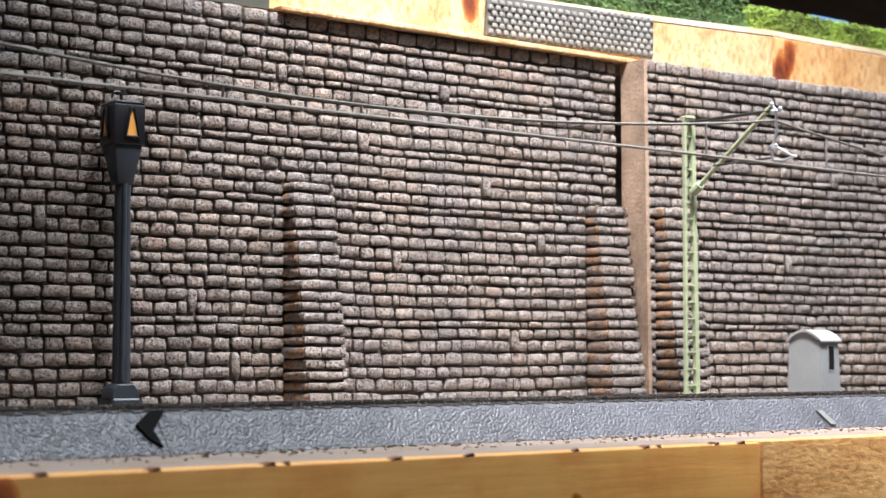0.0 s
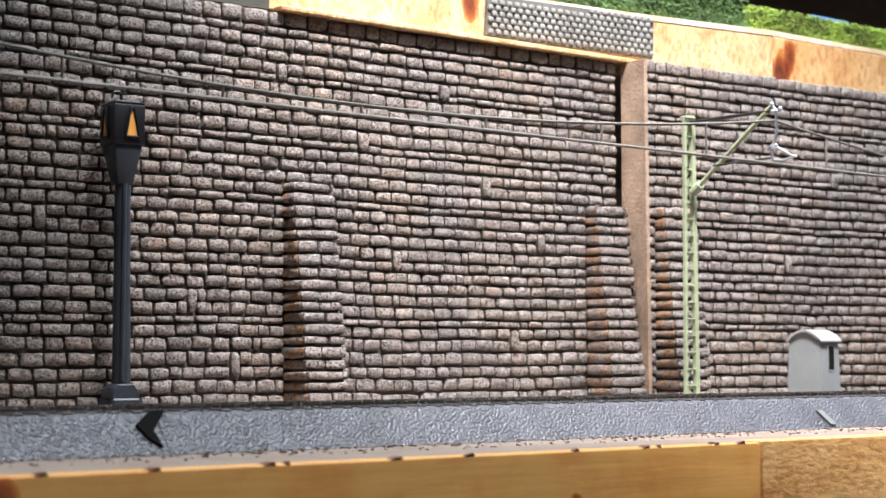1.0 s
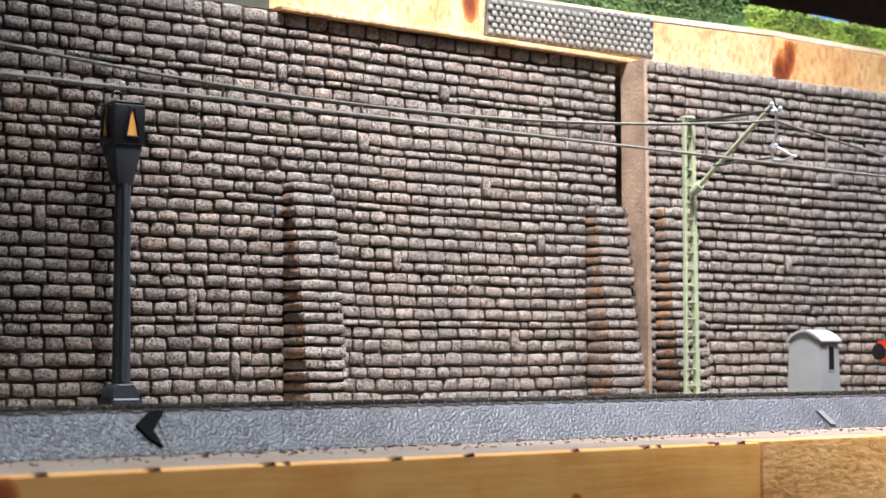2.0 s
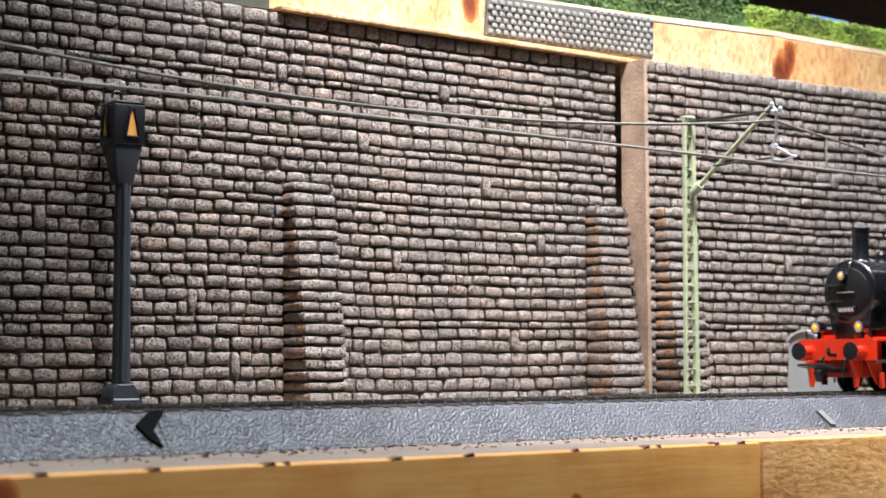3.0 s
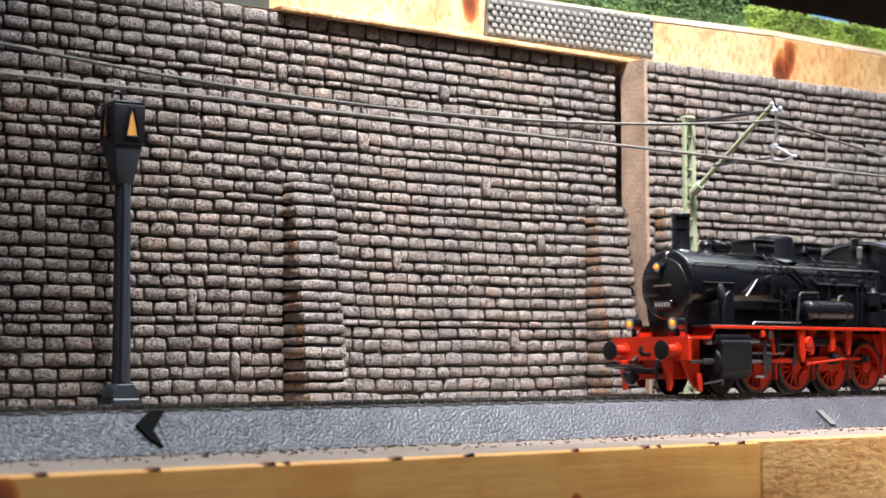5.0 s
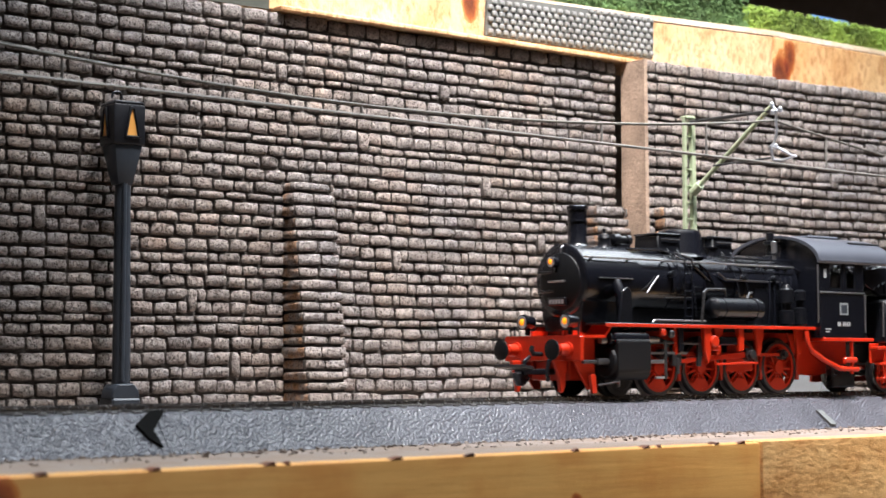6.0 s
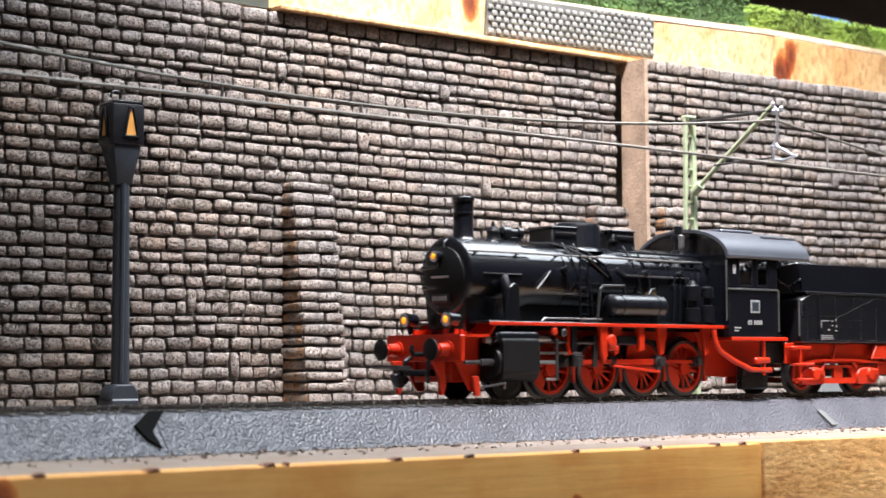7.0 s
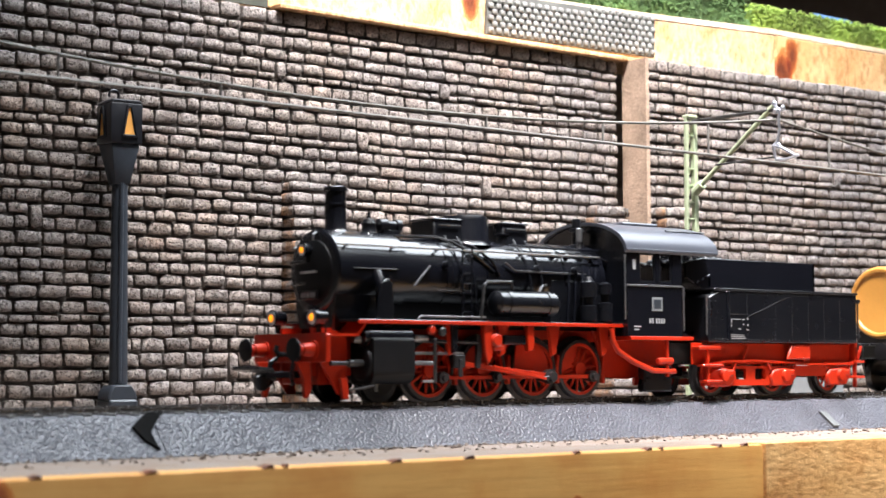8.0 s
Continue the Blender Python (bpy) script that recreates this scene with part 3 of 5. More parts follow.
# ---- track ----
def track():
    e = empty("track", 0, 0, 0, "grey plastic-bedded model railway track with steel rails", "track")
    for i, (x0, x1) in enumerate(((-392, -62.2), (-62.0, 158.9), (159.1, 760))):
        bed = B()
        prism(bed, [(-21.5, 0), (-20.8, 0.8), (-14.2, 8.4), (-13.0, 8.9), (13.0, 8.9), (14.2, 8.4), (20.8, 0.8), (21.5, 0)], 0, x0, x1, 0.15)
        part("ballast_bed", bed, BED, e, "grey moulded ballast bed", smooth=6)
    me = None
    x = -200.0
    while x < 300:
        if me is None:
            b = B()
            box(b, -1.15, 1.15, -13.4, 13.4, 8.6, 9.2, 0.12)
            ob = part("sleeper", b, SLEEPER, e)
            me = ob.data
        else:
            ob = new("sleeper", me)
            ob.parent = e
        ob.location = (x * MM, 0, 0)
        x += 5.6
    for y in (-8.25, 8.25):
        b = B()
        prism(b, [(y - 1.1, 9.0), (y + 1.1, 9.0), (y + 1.1, 9.25), (y + 0.28, 9.5), (y + 0.28, 10.0), (y + 0.5, 10.15), (y + 0.5, RAIL), (y - 0.5, RAIL), (y - 0.5, 10.15), (y - 0.28, 10.0), (y - 0.28, 9.5), (y - 1.1, 9.25)], 0, -392, 760)
        part("rail", b, RAILSTEEL, e)
    # broken bed joint, its dark void added as a black piece, and a bent connecting tab
    j = B()
    hook = [(-59.2, -13.4, 9.3), (-63.4, -13.8, 9.1), (-68.0, -16.4, 6.4), (-66.2, -18.8, 3.4), (-63.6, -20.4, 1.6), (-64.2, -17.4, 5.0)]
    lift = Vector((0, -0.75, 0.66))
    lo = [j.verts.new(Vector(p) - lift * 0.6) for p in hook]
    hi = [j.verts.new(Vector(p) + lift * 0.35) for p in hook]
    for ring in (lo[::-1], hi):
        for t0, t1, t2 in ((0, 1, 2), (0, 2, 5), (2, 3, 5), (3, 4, 5)):
            j.faces.new((ring[t0], ring[t1], ring[t2]) if ring is hi else (ring[5 - t0], ring[5 - t1], ring[5 - t2]))
    for i in range(6):
        k = (i + 1) % 6
        j.faces.new((lo[i], lo[k], hi[k], hi[i]))
    part("joint_clip_void", j, VOID_BLACK, e, "black piece for the broken clip and dark void at the track joint")
    tab = B()
    slope = [(y, 0.8 + (y + 20.8) * 7.6 / 6.6) for y in (-20.7, -17.2)]
    (ya, za), (yb, zb) = slope
    lo = [tab.verts.new(p) for p in ((160.4, ya, za), (163.0, ya, za), (160.8, yb, zb), (158.4, yb, zb))]
    hi = [tab.verts.new(v.co + Vector((0, -0.75, 0.65)) * 0.7) for v in lo]
    tab.faces.new(lo[::-1])
    tab.faces.new(hi)
    for i in range(4):
        k = (i + 1) % 4
        tab.faces.new((lo[i], lo[k], hi[k], hi[i]))
    part("tab", tab, TABGREY, e, "bent grey connecting tab")


track()


# ---- catenary ----
def catenary():
    m = empty("catenary_mast", 161, 34, 0, "pale green lattice catenary mast with a bracket arm", "mast")
    part("base", box(B(), -5, 5, -5, 5, 0, 3, 0.4), GREEN, m)
    for sx in (-1, 1):
        c = B()
        a, b2 = Vector((sx * 2.55, 0, 3)), Vector((sx * 1.65, 0, 98))
        q = Matrix.Translation((a + b2) / 2) @ (b2 - a).to_track_quat("Z", "Y").to_matrix().to_4x4()
        w = 1.7 if sx > 0 else 1.2
        bmesh.ops.create_cube(c, size=1.0, matrix=q @ Matrix.Diagonal((w, w, (b2 - a).length, 1)))
        bmesh.ops.bevel(c, geom=list(c.edges), offset=0.12, segments=1, profile=0.5, affect="EDGES")
        part("upright", c, GREEN, m, "pale green channel upright")
    for k in range(17):
        z = 7 + k * 5.3
        w = 2.55 - 0.9 * (z - 3) / 95
        r = B()
        box(r, -w, w, -0.7, 0.7, z - 0.22, z + 0.22)
        prism(r, [(-w + 0.4, z - 3.4), (-w + 0.4, z - 0.2), (w - 1.6, z - 0.2)], 1, -0.15, 0.15)
        part("rung", r, GREEN, m)
    part("cap", box(B(), -2.3, 2.3, -1.3, 1.3, 97.5, 98.4, 0.2), GREEN, m)
    arm = B()
    rod(arm, (0.2, -2, 74.0), (1.2, -33.5, 98.0), 0.75)
    part("strut", arm, GREEN, m, "slanting green strut")
    part("clamp", rod(B(), (0.2, -1.6, 73.6), (0.35, -4.6, 75.9), 1.5, seg=10), GREEN, m)
    top = B()
    rod(top, (0, -1.0, 96.4), (1.0, -33.5, 96.4), 0.55)
    part("tie_rod", top, DARKSTEEL, m)
    hang = B()
    pipe(hang, [(1.2, -33.5, 98.0), (1.4, -35.2, 96.0), (1.6, -34.6, 93.0), (1.2, -35.3, 90.2), (1.2, -34.4, 86.6), (0.2, -33.8, 85.4), (1.6, -35.4, 84.8), (3.2, -38.6, 82.6), (4.2, -40.2, 82.2), (2.2, -36.5, 81.0), (0.6, -34.2, 81.2), (0.2, -33.6, 85.0)], 0.452)
    part("hanger", hang, SILVER, m, "bent shiny wire hanger")
    for p in ((1.2, -33.5, 98.2), (1.4, -36.5, 96.6), (1.0, -34.0, 96.0), (1.4, -34.6, 85.4)):
        s = B()
        turned(s, p, (0, 0, 1), [(-0.9, 0.4), (-0.6, 0.8), (0.4, 0.8), (0.9, 0.3)], 10)
        part("insulator", s, SILVER, m)
    reg = B()
    rod(reg, (1.0, -34.0, 82.0), (-7.5, -17.0, 80.4), 0.3, seg=6)
    part("registration_arm", reg, DARKSTEEL, m)
    w = empty("overhead_wire", 0, 0, 80, "grey steel overhead wire span with droppers", "wire")
    zc = lambda x: 81.6 - 0.006 * (x + 92)
    zm = lambda x: 83.3 + (0.00042 * (x - 10) ** 2 if x < 163 else 0.00042 * 153 ** 2 - 0.137 * (x - 163) + 0.0002 * (x - 163) ** 2) + 0.3
    xs = list(range(-180, 164, 8)) + [163]
    part("contact_wire", pipe(B(), [(-180, 0, zc(-180) - 80), (163, -0.5, zc(163) - 80)], 0.42), WIRE, w)
    part("contact_wire", pipe(B(), [(163, -0.5, zc(163) - 80), (480, 0, zc(480) - 80)], 0.42), WIRE, w)
    part("messenger_wire", pipe(B(), [(x, 0, zm(x) - 80) for x in xs], 0.40, 6), WIREDARK, w)
    part("messenger_wire", pipe(B(), [(x, 0, zm(x) - 80) for x in [163, 180, 200, 240, 300, 360]], 0.36, 6), WIREDARK, w)
    for x in (-120, -77.6, -36.1, 4.5, 45.5, 88.3, 131.5, 187.6, 235):
        part("dropper", rod(B(), (x, 0, zc(x) - 80), (x, 0, zm(x) - 80), 0.38, seg=6), WIRE, w)


catenary()


# ---- signal lantern ----
def signal():
    s = empty("lantern_signal", -22.0, 72.5, 0, "black square lantern signal with amber triangular panes on a dark post", "signal")
    s.rotation_euler = (0, 0, radians(-4))
    s.scale = (1.065, 1.065, 1.065)
    part("base", box(B(), -3.9, 3.9, -3.9, 3.9, 0, 9.8, 0.5), SIGNALGREY, s)
    part("foot", prism(B(), [(-4.0, 9.6), (4.0, 9.6), (3.6, 11.6), (2.4, 13.4), (-2.4, 13.4), (-3.6, 11.6)], 1, -3.4, 3.4, 0.4), SIGNALGREY, s)
    part("post", rod(B(), (0.2, 0, 12), (0.2, 0, 66), 2.35, 2.0, 20), SIGNALGREY, s)
    part("conduit", rod(B(), (-0.6, -2.1, 14), (-0.2, -2.0, 64), 0.6, seg=10), SIGNALGREY, s)
    neck = B()
    r = bmesh.ops.create_cone(neck, cap_ends=True, segments=4, radius1=2.9, radius2=5.6, depth=10.5, matrix=pose(0, 0, 68.9, 0, 0, 45))
    bmesh.ops.bevel(neck, geom=list(neck.edges), offset=0.35, segments=2, profile=0.5, affect="EDGES")
    part("neck", neck, SIGNALGREY, s, "tapered dark grey neck")
    head = B()
    box(head, -4.4, 4.4, -4.4, 4.4, 73.6, 84.0, 0.6, 2)
    part("lantern_box", head, SIGNALBLACK, s)
    part("lid", prism(B(), [(-4.4, 83.8), (4.4, 83.8), (3.9, 84.8), (-3.9, 84.8)], 1, -4.2, 4.2, 0.3), SIGNALBLACK, s)
    for dx, dy, a_ in ((0.6, -4.44, 0), (-4.44, 0.4, -90)):
        pane = B()
        prism(pane, [(-1.45, -3.3), (1.45, -3.3), (0.25, 3.3), (-0.25, 3.3)], 1, -0.06, 0.2)
        bmesh.ops.transform(pane, matrix=pose(dx, dy, 79.2, 0, 0, a_), verts=pane.verts)
        rim = B()
        tri = [(-1.85, -3.6), (1.85, -3.6), (0.5, 3.75), (-0.5, 3.75)]
        pipe(rim, [(p, -0.2, q) for p, q in tri + tri[:1]], 0.36, 6)
        bmesh.ops.transform(rim, matrix=pose(dx, dy, 79.2, 0, 0, a_), verts=rim.verts)
        part("pane_surround", rim, SIGNALBLACK, s)
        part("amber_pane", pane, AMBER, s, "amber triangular pane")
    loop = B()
    pipe(loop, [(-1.6 + 1.4 * math.cos(a), 0, 86.2 + 1.3 * math.sin(a)) for a in np.linspace(-0.4, math.pi + 0.4, 9)], 0.3, 6)
    part("lifting_ring", loop, SIGNALBLACK, s)


signal()


# ---- grey booth ----
def booth():
    b = empty("lineside_booth", 226.0, 34.0, 0, "small light grey lineside booth with an arched roof", "booth")
    w, d, h = 9.6, 13.5, 27.4
    body = B()
    o = 0.7
    vs = [body.verts.new(p) for p in ((-o, -o, 0), (w + o, -o, 0), (w + o, d + o, 0), (-o, d + o, 0), (0, 0, h), (w, 0, h), (w, d, h), (0, d, h))]
    for f in ((0, 3, 2, 1), (0, 1, 5, 4), (1, 2, 6, 5), (2, 3, 7, 6), (3, 0, 4, 7)):
        body.faces.new([vs[i] for i in f])
    arc = [(d * t, h + 3.6 * math.sin(math.pi * (0.1 + 0.8 * t)) - 1.1) for t in np.linspace(0, 1, 11)]
    prism(body, [(0, h - 0.5)] + arc + [(d, h - 0.5)], 0, 0.0, w)
    part("cabin", body, BOXGREY, b)
    outer = [(-1.0 + (d + 2.0) * t, h + 4.4 * math.sin(math.pi * (0.06 + 0.88 * t)) - 1.0) for t in np.linspace(0, 1, 15)]
    inner = [(y, z - 0.8) for y, z in reversed(outer)]
    part("roof", prism(B(), outer + inner, 0, -0.9, w + 0.9, 0.15), BOXROOF, b, "pale arched roof")
    fr = B()
    frame_plate(fr, 3.6, 7.1, 16.6, 25.3, -0.45, 0.3, [(3.9, 6.8, 17.0, 25.0)])
    part("window_frame", fr, BOXGREY, b)
    # flat black panel on the solid wall paints the opening's inner darkness
    part("window_pane", box(B(), 3.9, 6.8, -0.36, -0.05, 17.0, 25.0), BLACKDULL, b, "black panel painted in for the dark narrow window opening")


booth()


# ---- steam locomotive: x runs back from the front buffer faces, z up from the rail ----
WHEEL_R = 7.75
AXLES = (40.6, 58.0, 75.2, 91.8)
TENDER_AXLES = (7.5, 34.0, 59.5)
CRANK = 3.7


def spoked_wheel(name, parent, x, y, r, spokes, side, weight=True):
    """A red spoked wheel with a dark steel tyre, about its own axle; side -1 faces the viewer. The hub carries rim, spokes and tyre."""
    yo, yi = (-1.2, 1.0) if side < 0 else (-1.0, 1.2)
    mid = (yo + yi) / 2 - 0.1
    ring_o, ring_i = r - 0.95, r - 1.75
    b = B()
    rod(b, (0, yo - 0.1, 0), (0, yi, 0), 1.9, 1.9, 18)
    w = part(name, b, RED, parent, "red spoked wheel")
    w.location = (x * MM, y * MM, r * MM)
    part("rim", turned_ring(B(), (0, yo + 0.2, 0), (0, 1, 0), [(0, ring_i), (0, ring_o), (1.7, ring_o), (1.7, ring_i)], 36), RED, w)
    first = part("spoke", rod(B(), (1.4, mid, 0), (ring_i + 0.2, mid, 0), 0.42, 0.33, 6), RED, w)
    for i in range(spokes):
        ob = new("spoke", first.data) if i else first
        ob.parent = w
        ob.rotation_euler = (0, 2 * math.pi * (i + 0.5) / spokes, 0)
    if weight:
        arc = [((ring_i + 0.1) * math.cos(t), (ring_i + 0.1) * math.sin(t)) for t in np.linspace(math.pi - 0.6, math.pi + 0.6, 9)] + [(-3.2, -1.6), (-3.2, 1.6)]
        part("counterweight", prism(B(), arc, 1, yo + 0.25, yi - 0.6), RED, w)
        part("crank_pin", rod(B(), (CRANK, yo - 0.5, 0), (CRANK, yi - 0.3, 0), 1.25, 1.25, 12), DARKSTEEL, w)
    t = B()
    prof = [(0.0, r - 0.95), (0.0, r - 0.15), (0.2, r), (1.7, r), (1.8, r + 1.0), (2.3, r + 1.0), (2.4, r - 0.95)]
    turned_ring(t, (0, yo if side < 0 else yi, 0), (0, 1 if side < 0 else -1, 0), prof)
    part("tyre", t, DARKSTEEL, w, "dark steel tyre")
    return w


def turned_ring(bm, origin, axis, profile, seg=40):
    """A closed ring turned about an axis."""
    axis = Vector(axis).normalized()
    q = axis.to_track_quat("Z", "Y").to_matrix()
    rings = []
    for h, r in profile:
        rings.append([bm.verts.new(Vector(origin) + q @ Vector((r * math.cos(2 * math.pi * i / seg), r * math.sin(2 * math.pi * i / seg), h))) for i in range(seg)])
    n = len(rings)
    for k in range(n):
        r0, r1 = rings[k], rings[(k + 1) % n]
        for i in range(seg):
            j = (i + 1) % seg
            bm.faces.new((r0[i], r0[j], r1[j], r1[i]))
    return bm


def headlamp(parent, x, y, z, r=2.0):
    h = B()
    turned(h, (x, y, z), (1, 0, 0), [(0.0, r * 0.86), (0.1, r), (0.7, r), (0.8, r * 0.88), (3.6, r * 0.82), (4.2, r * 0.5)], 18)
    rod(h, (x + 2, y, z - r * 0.7), (x + 2, y, z - r * 1.7), 0.7)
    lamp = part("headlamp", h, BLACK, parent, "black headlamp with a warm glowing lens")
    part("reflector", turned(B(), (x - 0.12, y, z), (1, 0, 0), [(0.0, r * 0.70), (0.1, r * 0.82), (0.3, r * 0.84)], 18), SILVER, lamp, "bright reflector ring")
    g = turned(B(), (x - 0.45, y, z), (1, 0, 0), [(0.0, r * 0.2), (0.15, r * 0.38), (0.5, r * 0.5)], 16)
    part("lens", g, LAMPGLOW, lamp, "warm glowing lens")
    return lamp


def buffers(parent, x0, sign, material=None):
    """Two sprung buffers; x0 is the beam's outer face, sign the way they point."""
    for y in (-10.05, 10.05):
        s = B()
        turned(s, (x0, y, 12.6), (sign, 0, 0), [(0, 2.2), (0.4, 2.2), (0.5, 1.7), (3.4, 1.5), (3.5, 1.1), (5.2, 1.1)], 18)
        b = part("buffer", s, material or RED, parent)
        d = turned(B(), (x0 + 5.1 * sign, y, 12.6), (sign, 0, 0), [(0, 1.0), (0.3, 2.7), (0.75, 2.75), (1.0, 1.6)], 22)
        part("buffer_head", d, BLACKDULL, b, "flat black buffer head")


def rivets(bm, pts, r=0.16, out=(0, -1, 0)):
    for p in pts:
        a = Vector(p)
        rod(bm, a, a + Vector(out) * 0.2, r, r * 0.6, 5)
    return bm


def bars(parent, name, y, rows, material, label):
    """Plain bars that stand for small writing: rows of (x0, x1, z0, z1)."""
    b = B()
    for x0, x1, z0, z1 in rows:
        box(b, x0, x1, y - 0.04, y + 0.05, z0, z1)
    return part(name, b, material, parent, label)


def locomotive():
    L = empty("steam_locomotive", 309, 0, RAIL, "black model steam locomotive with red frame and spoked wheels", "locomotive")
    # boiler and smokebox
    part("boiler", turned(B(), (34, 0, 31.4), (1, 0, 0), [(0, 9.3), (0.1, 9.6), (68, 9.6)], 56), BLACK, L, "glossy black boiler barrel")
    part("smokebox", turned(B(), (13.2, 0, 31.4), (1, 0, 0), [(0.0, 9.2), (0.25, 9.9), (0.7, 10.25), (20.9, 10.25), (21.0, 9.5)], 56), BLACK, L)
    door = part("smokebox_door", turned(B(), (13.3, 0, 31.2), (-1, 0, 0), [(0, 7.9), (0.4, 7.7), (0.9, 6.2), (1.25, 3.5), (1.35, 0.8)], 40), BLACKDULL, L, "domed black smokebox door")
    part("door_handle", rod(B(), (11.6, -3.2, 31.2), (11.6, 3.2, 31.2), 0.3), STEEL, door)
    part("door_hinge", box(B(), 12.0, 13.0, 1.5, 8.2, 33.4, 34.2, 0.15), BLACKMATT, door)
    part("door_hinge", box(B(), 12.0, 13.0, 1.5, 8.2, 28.2, 29.0, 0.15), BLACKMATT, door)
    plate = B()
    box(plate, 11.4, 12.1, -3.6, 3.6, 24.6, 26.8, 0.15)
    np_ = part("number_plate", plate, BLACKMATT, door, "small black number plate")
    num = B()
    for k in range(5):
        box(num, 11.32, 11.45, -2.9 + k * 1.2, -2.1 + k * 1.2, 25.1, 26.3)
    part("number_bars", num, WHITE, L, "pale plain bars of lettering")
    part("front_grab_iron", pipe(B(), [(12.9, -1.4, 40.9), (12.0, -1.4, 40.2), (12.0, -1.4, 38.8)], 0.22), STEEL, L)
    # smokebox saddle
    part("smokebox_saddle", prism(B(), [(-6.4, 16.4), (6.4, 16.4), (7.6, 21), (8.6, 26), (-8.6, 26), (-7.6, 21)], 0, 13.6, 31, 0.3), BLACK, L)
    # boiler bands
    for x in (34.2, 47.0, 60.0, 73.5, 87.0, 100.0):
        part("boiler_band", turned_ring(B(), (x, 0, 31.4), (1, 0, 0), [(0, 9.5), (0, 9.78), (0.7, 9.78), (0.7, 9.5)], 56), BLACK, L)
    # chimney
    part("chimney", turned(B(), (19.6, 0, 40.6), (0, 0, 1), [(0, 3.9), (0.6, 3.2), (1.4, 2.7), (7.0, 2.6), (7.1, 2.8), (7.4, 2.8), (7.5, 2.6), (10.4, 2.65), (10.6, 2.95), (11.4, 2.95), (11.6, 2.7), (11.6, 2.1)], 30), BLACK, L)
    part("chimney_bore", turned(B(), (19.6, 0, 52.12), (0, 0, 1), [(0, 2.0), (0.12, 2.0)], 24), COAL, L)
    # bell and generator on the smokebox
    part("bell", turned(B(), (28.6, -1.4, 41.2), (0, 0, 1), [(0, 2.2), (0.6, 1.9), (1.6, 1.7), (2.4, 1.9), (3.4, 1.4), (3.8, 0.5), (5.0, 0.4)], 18), BLACKMATT, L)
    gen = turned(B(), (31, -1.6, 43.4), (1, 0, 0), [(0, 0.8), (0.4, 1.6), (2.6, 1.7), (2.7, 1.1), (5.4, 1.2), (5.6, 1.6), (7.0, 1.6), (7.4, 0.8)], 16)
    box(gen, 32, 37.5, -2.8, -0.4, 41.0, 42.3, 0.2)
    part("generator", gen, BLACKMATT, L)
    # sand boxes and steam dome
    for x0, x1 in ((46.6, 56.0), (69.6, 78.2)):
        s = B()
        prism(s, [(-5.0, 39.4), (5.0, 39.4), (4.5, 45.4), (-4.5, 45.4)], 0, x0, x1, 0.35)
        sb = part("sand_box", s, BLACKMATT, L)
        part("lid", box(B(), x0 - 0.3, x1 + 0.3, -4.8, 4.8, 45.3, 45.8, 0.2), BLACKMATT, sb)
        part("rail", pipe(B(), [(x0 + 1, -5.1, 44.0), (x1 - 1, -5.1, 44.0)], 0.22), DARKSTEEL, sb)
        for k in range(2):
            x = x0 + 3 + k * 4
            part("sand_pipe", pipe(B(), [(x, -5.2, 41.2), (x + 0.6, -8.2, 37.2), (x + 1.6, -10.2, 31), (x + 2.2, -10.6, 22)], 0.24, 6), BLACKMATT, L)
    part("steam_dome", turned(B(), (60.2, 0, 39.3), (0, 0, 1), [(0, 7.4), (0.6, 6.9), (1.4, 6.5), (6.6, 6.4), (7.6, 5.9), (8.1, 4.9), (8.2, 2.0)], 36), BLACK, L, "glossy black steam dome")
    part("safety_valve", turned(B(), (70.2, -3.6, 39.8), (0, 0, 1), [(0, 1.5), (2.4, 1.3), (2.6, 1.8), (3.0, 1.8), (3.2, 0.8), (4.0, 0.6)], 14), BLACKMATT, L)
    part("safety_valve", turned(B(), (99.3, -1.2, 40.0), (0, 0, 1), [(0, 2.2), (1.2, 2.0), (1.4, 1.2), (4.6, 1.1), (4.8, 2.0), (5.6, 2.0), (5.8, 1.2), (8.2, 1.2), (8.4, 0.5)], 14), BLACKMATT, L)
    part("whistle", turned(B(), (97.0, -4.6, 38.6), (0, 0, 1), [(0, 0.6), (3, 0.6), (3.2, 0.9), (6.6, 0.9), (7, 0.3)], 12), STEEL, L)
    # hand rails along the boiler
    part("handrail", pipe(B(), [(13.6, -8.9, 37.6), (18, -9.3, 37.6), (100, -9.4, 37.4)], 0.27), STEEL, L, "long bright steel handrail")
    part("handrail", pipe(B(), [(13.6, 8.9, 37.6), (100, 9.4, 37.4)], 0.27), STEEL, L)
    for x in (16, 30, 44, 58, 72, 86, 98):
        part("rail_stanchion", rod(B(), (x, -8.2, 36.9), (x, -9.5, 37.5), 0.35), DARKSTEEL, L)
    part("top_pipe", pipe(B(), [(34, -4.4, 40.6), (47, -4.6, 41.0), (51, -6.4, 39.8), (57, -9.0, 36.2), (62, -9.9, 32.4)], 0.42), BLACK, L)
    part("top_pipe", pipe(B(), [(52, -5.2, 40.4), (57, -7.6, 38.8), (61.5, -9.6, 35.2), (64, -10.1, 31.4)], 0.36), BLACK, L)
    part("side_pipe", pipe(B(), [(66, -9.7, 34.9), (69, -10.0, 32.9), (94, -10.0, 32.7)], 0.3), DARKSTEEL, L)
    part("side_pipe", pipe(B(), [(70, -6.4, 39.8), (76, -6.6, 39.6), (104, -6.6, 39.4)], 0.34), BLACK, L)
    part("side_pipe", pipe(B(), [(76, -7.9, 37.9), (100, -8.0, 38.0), (103, -9.8, 36.0)], 0.3), BLACK, L)
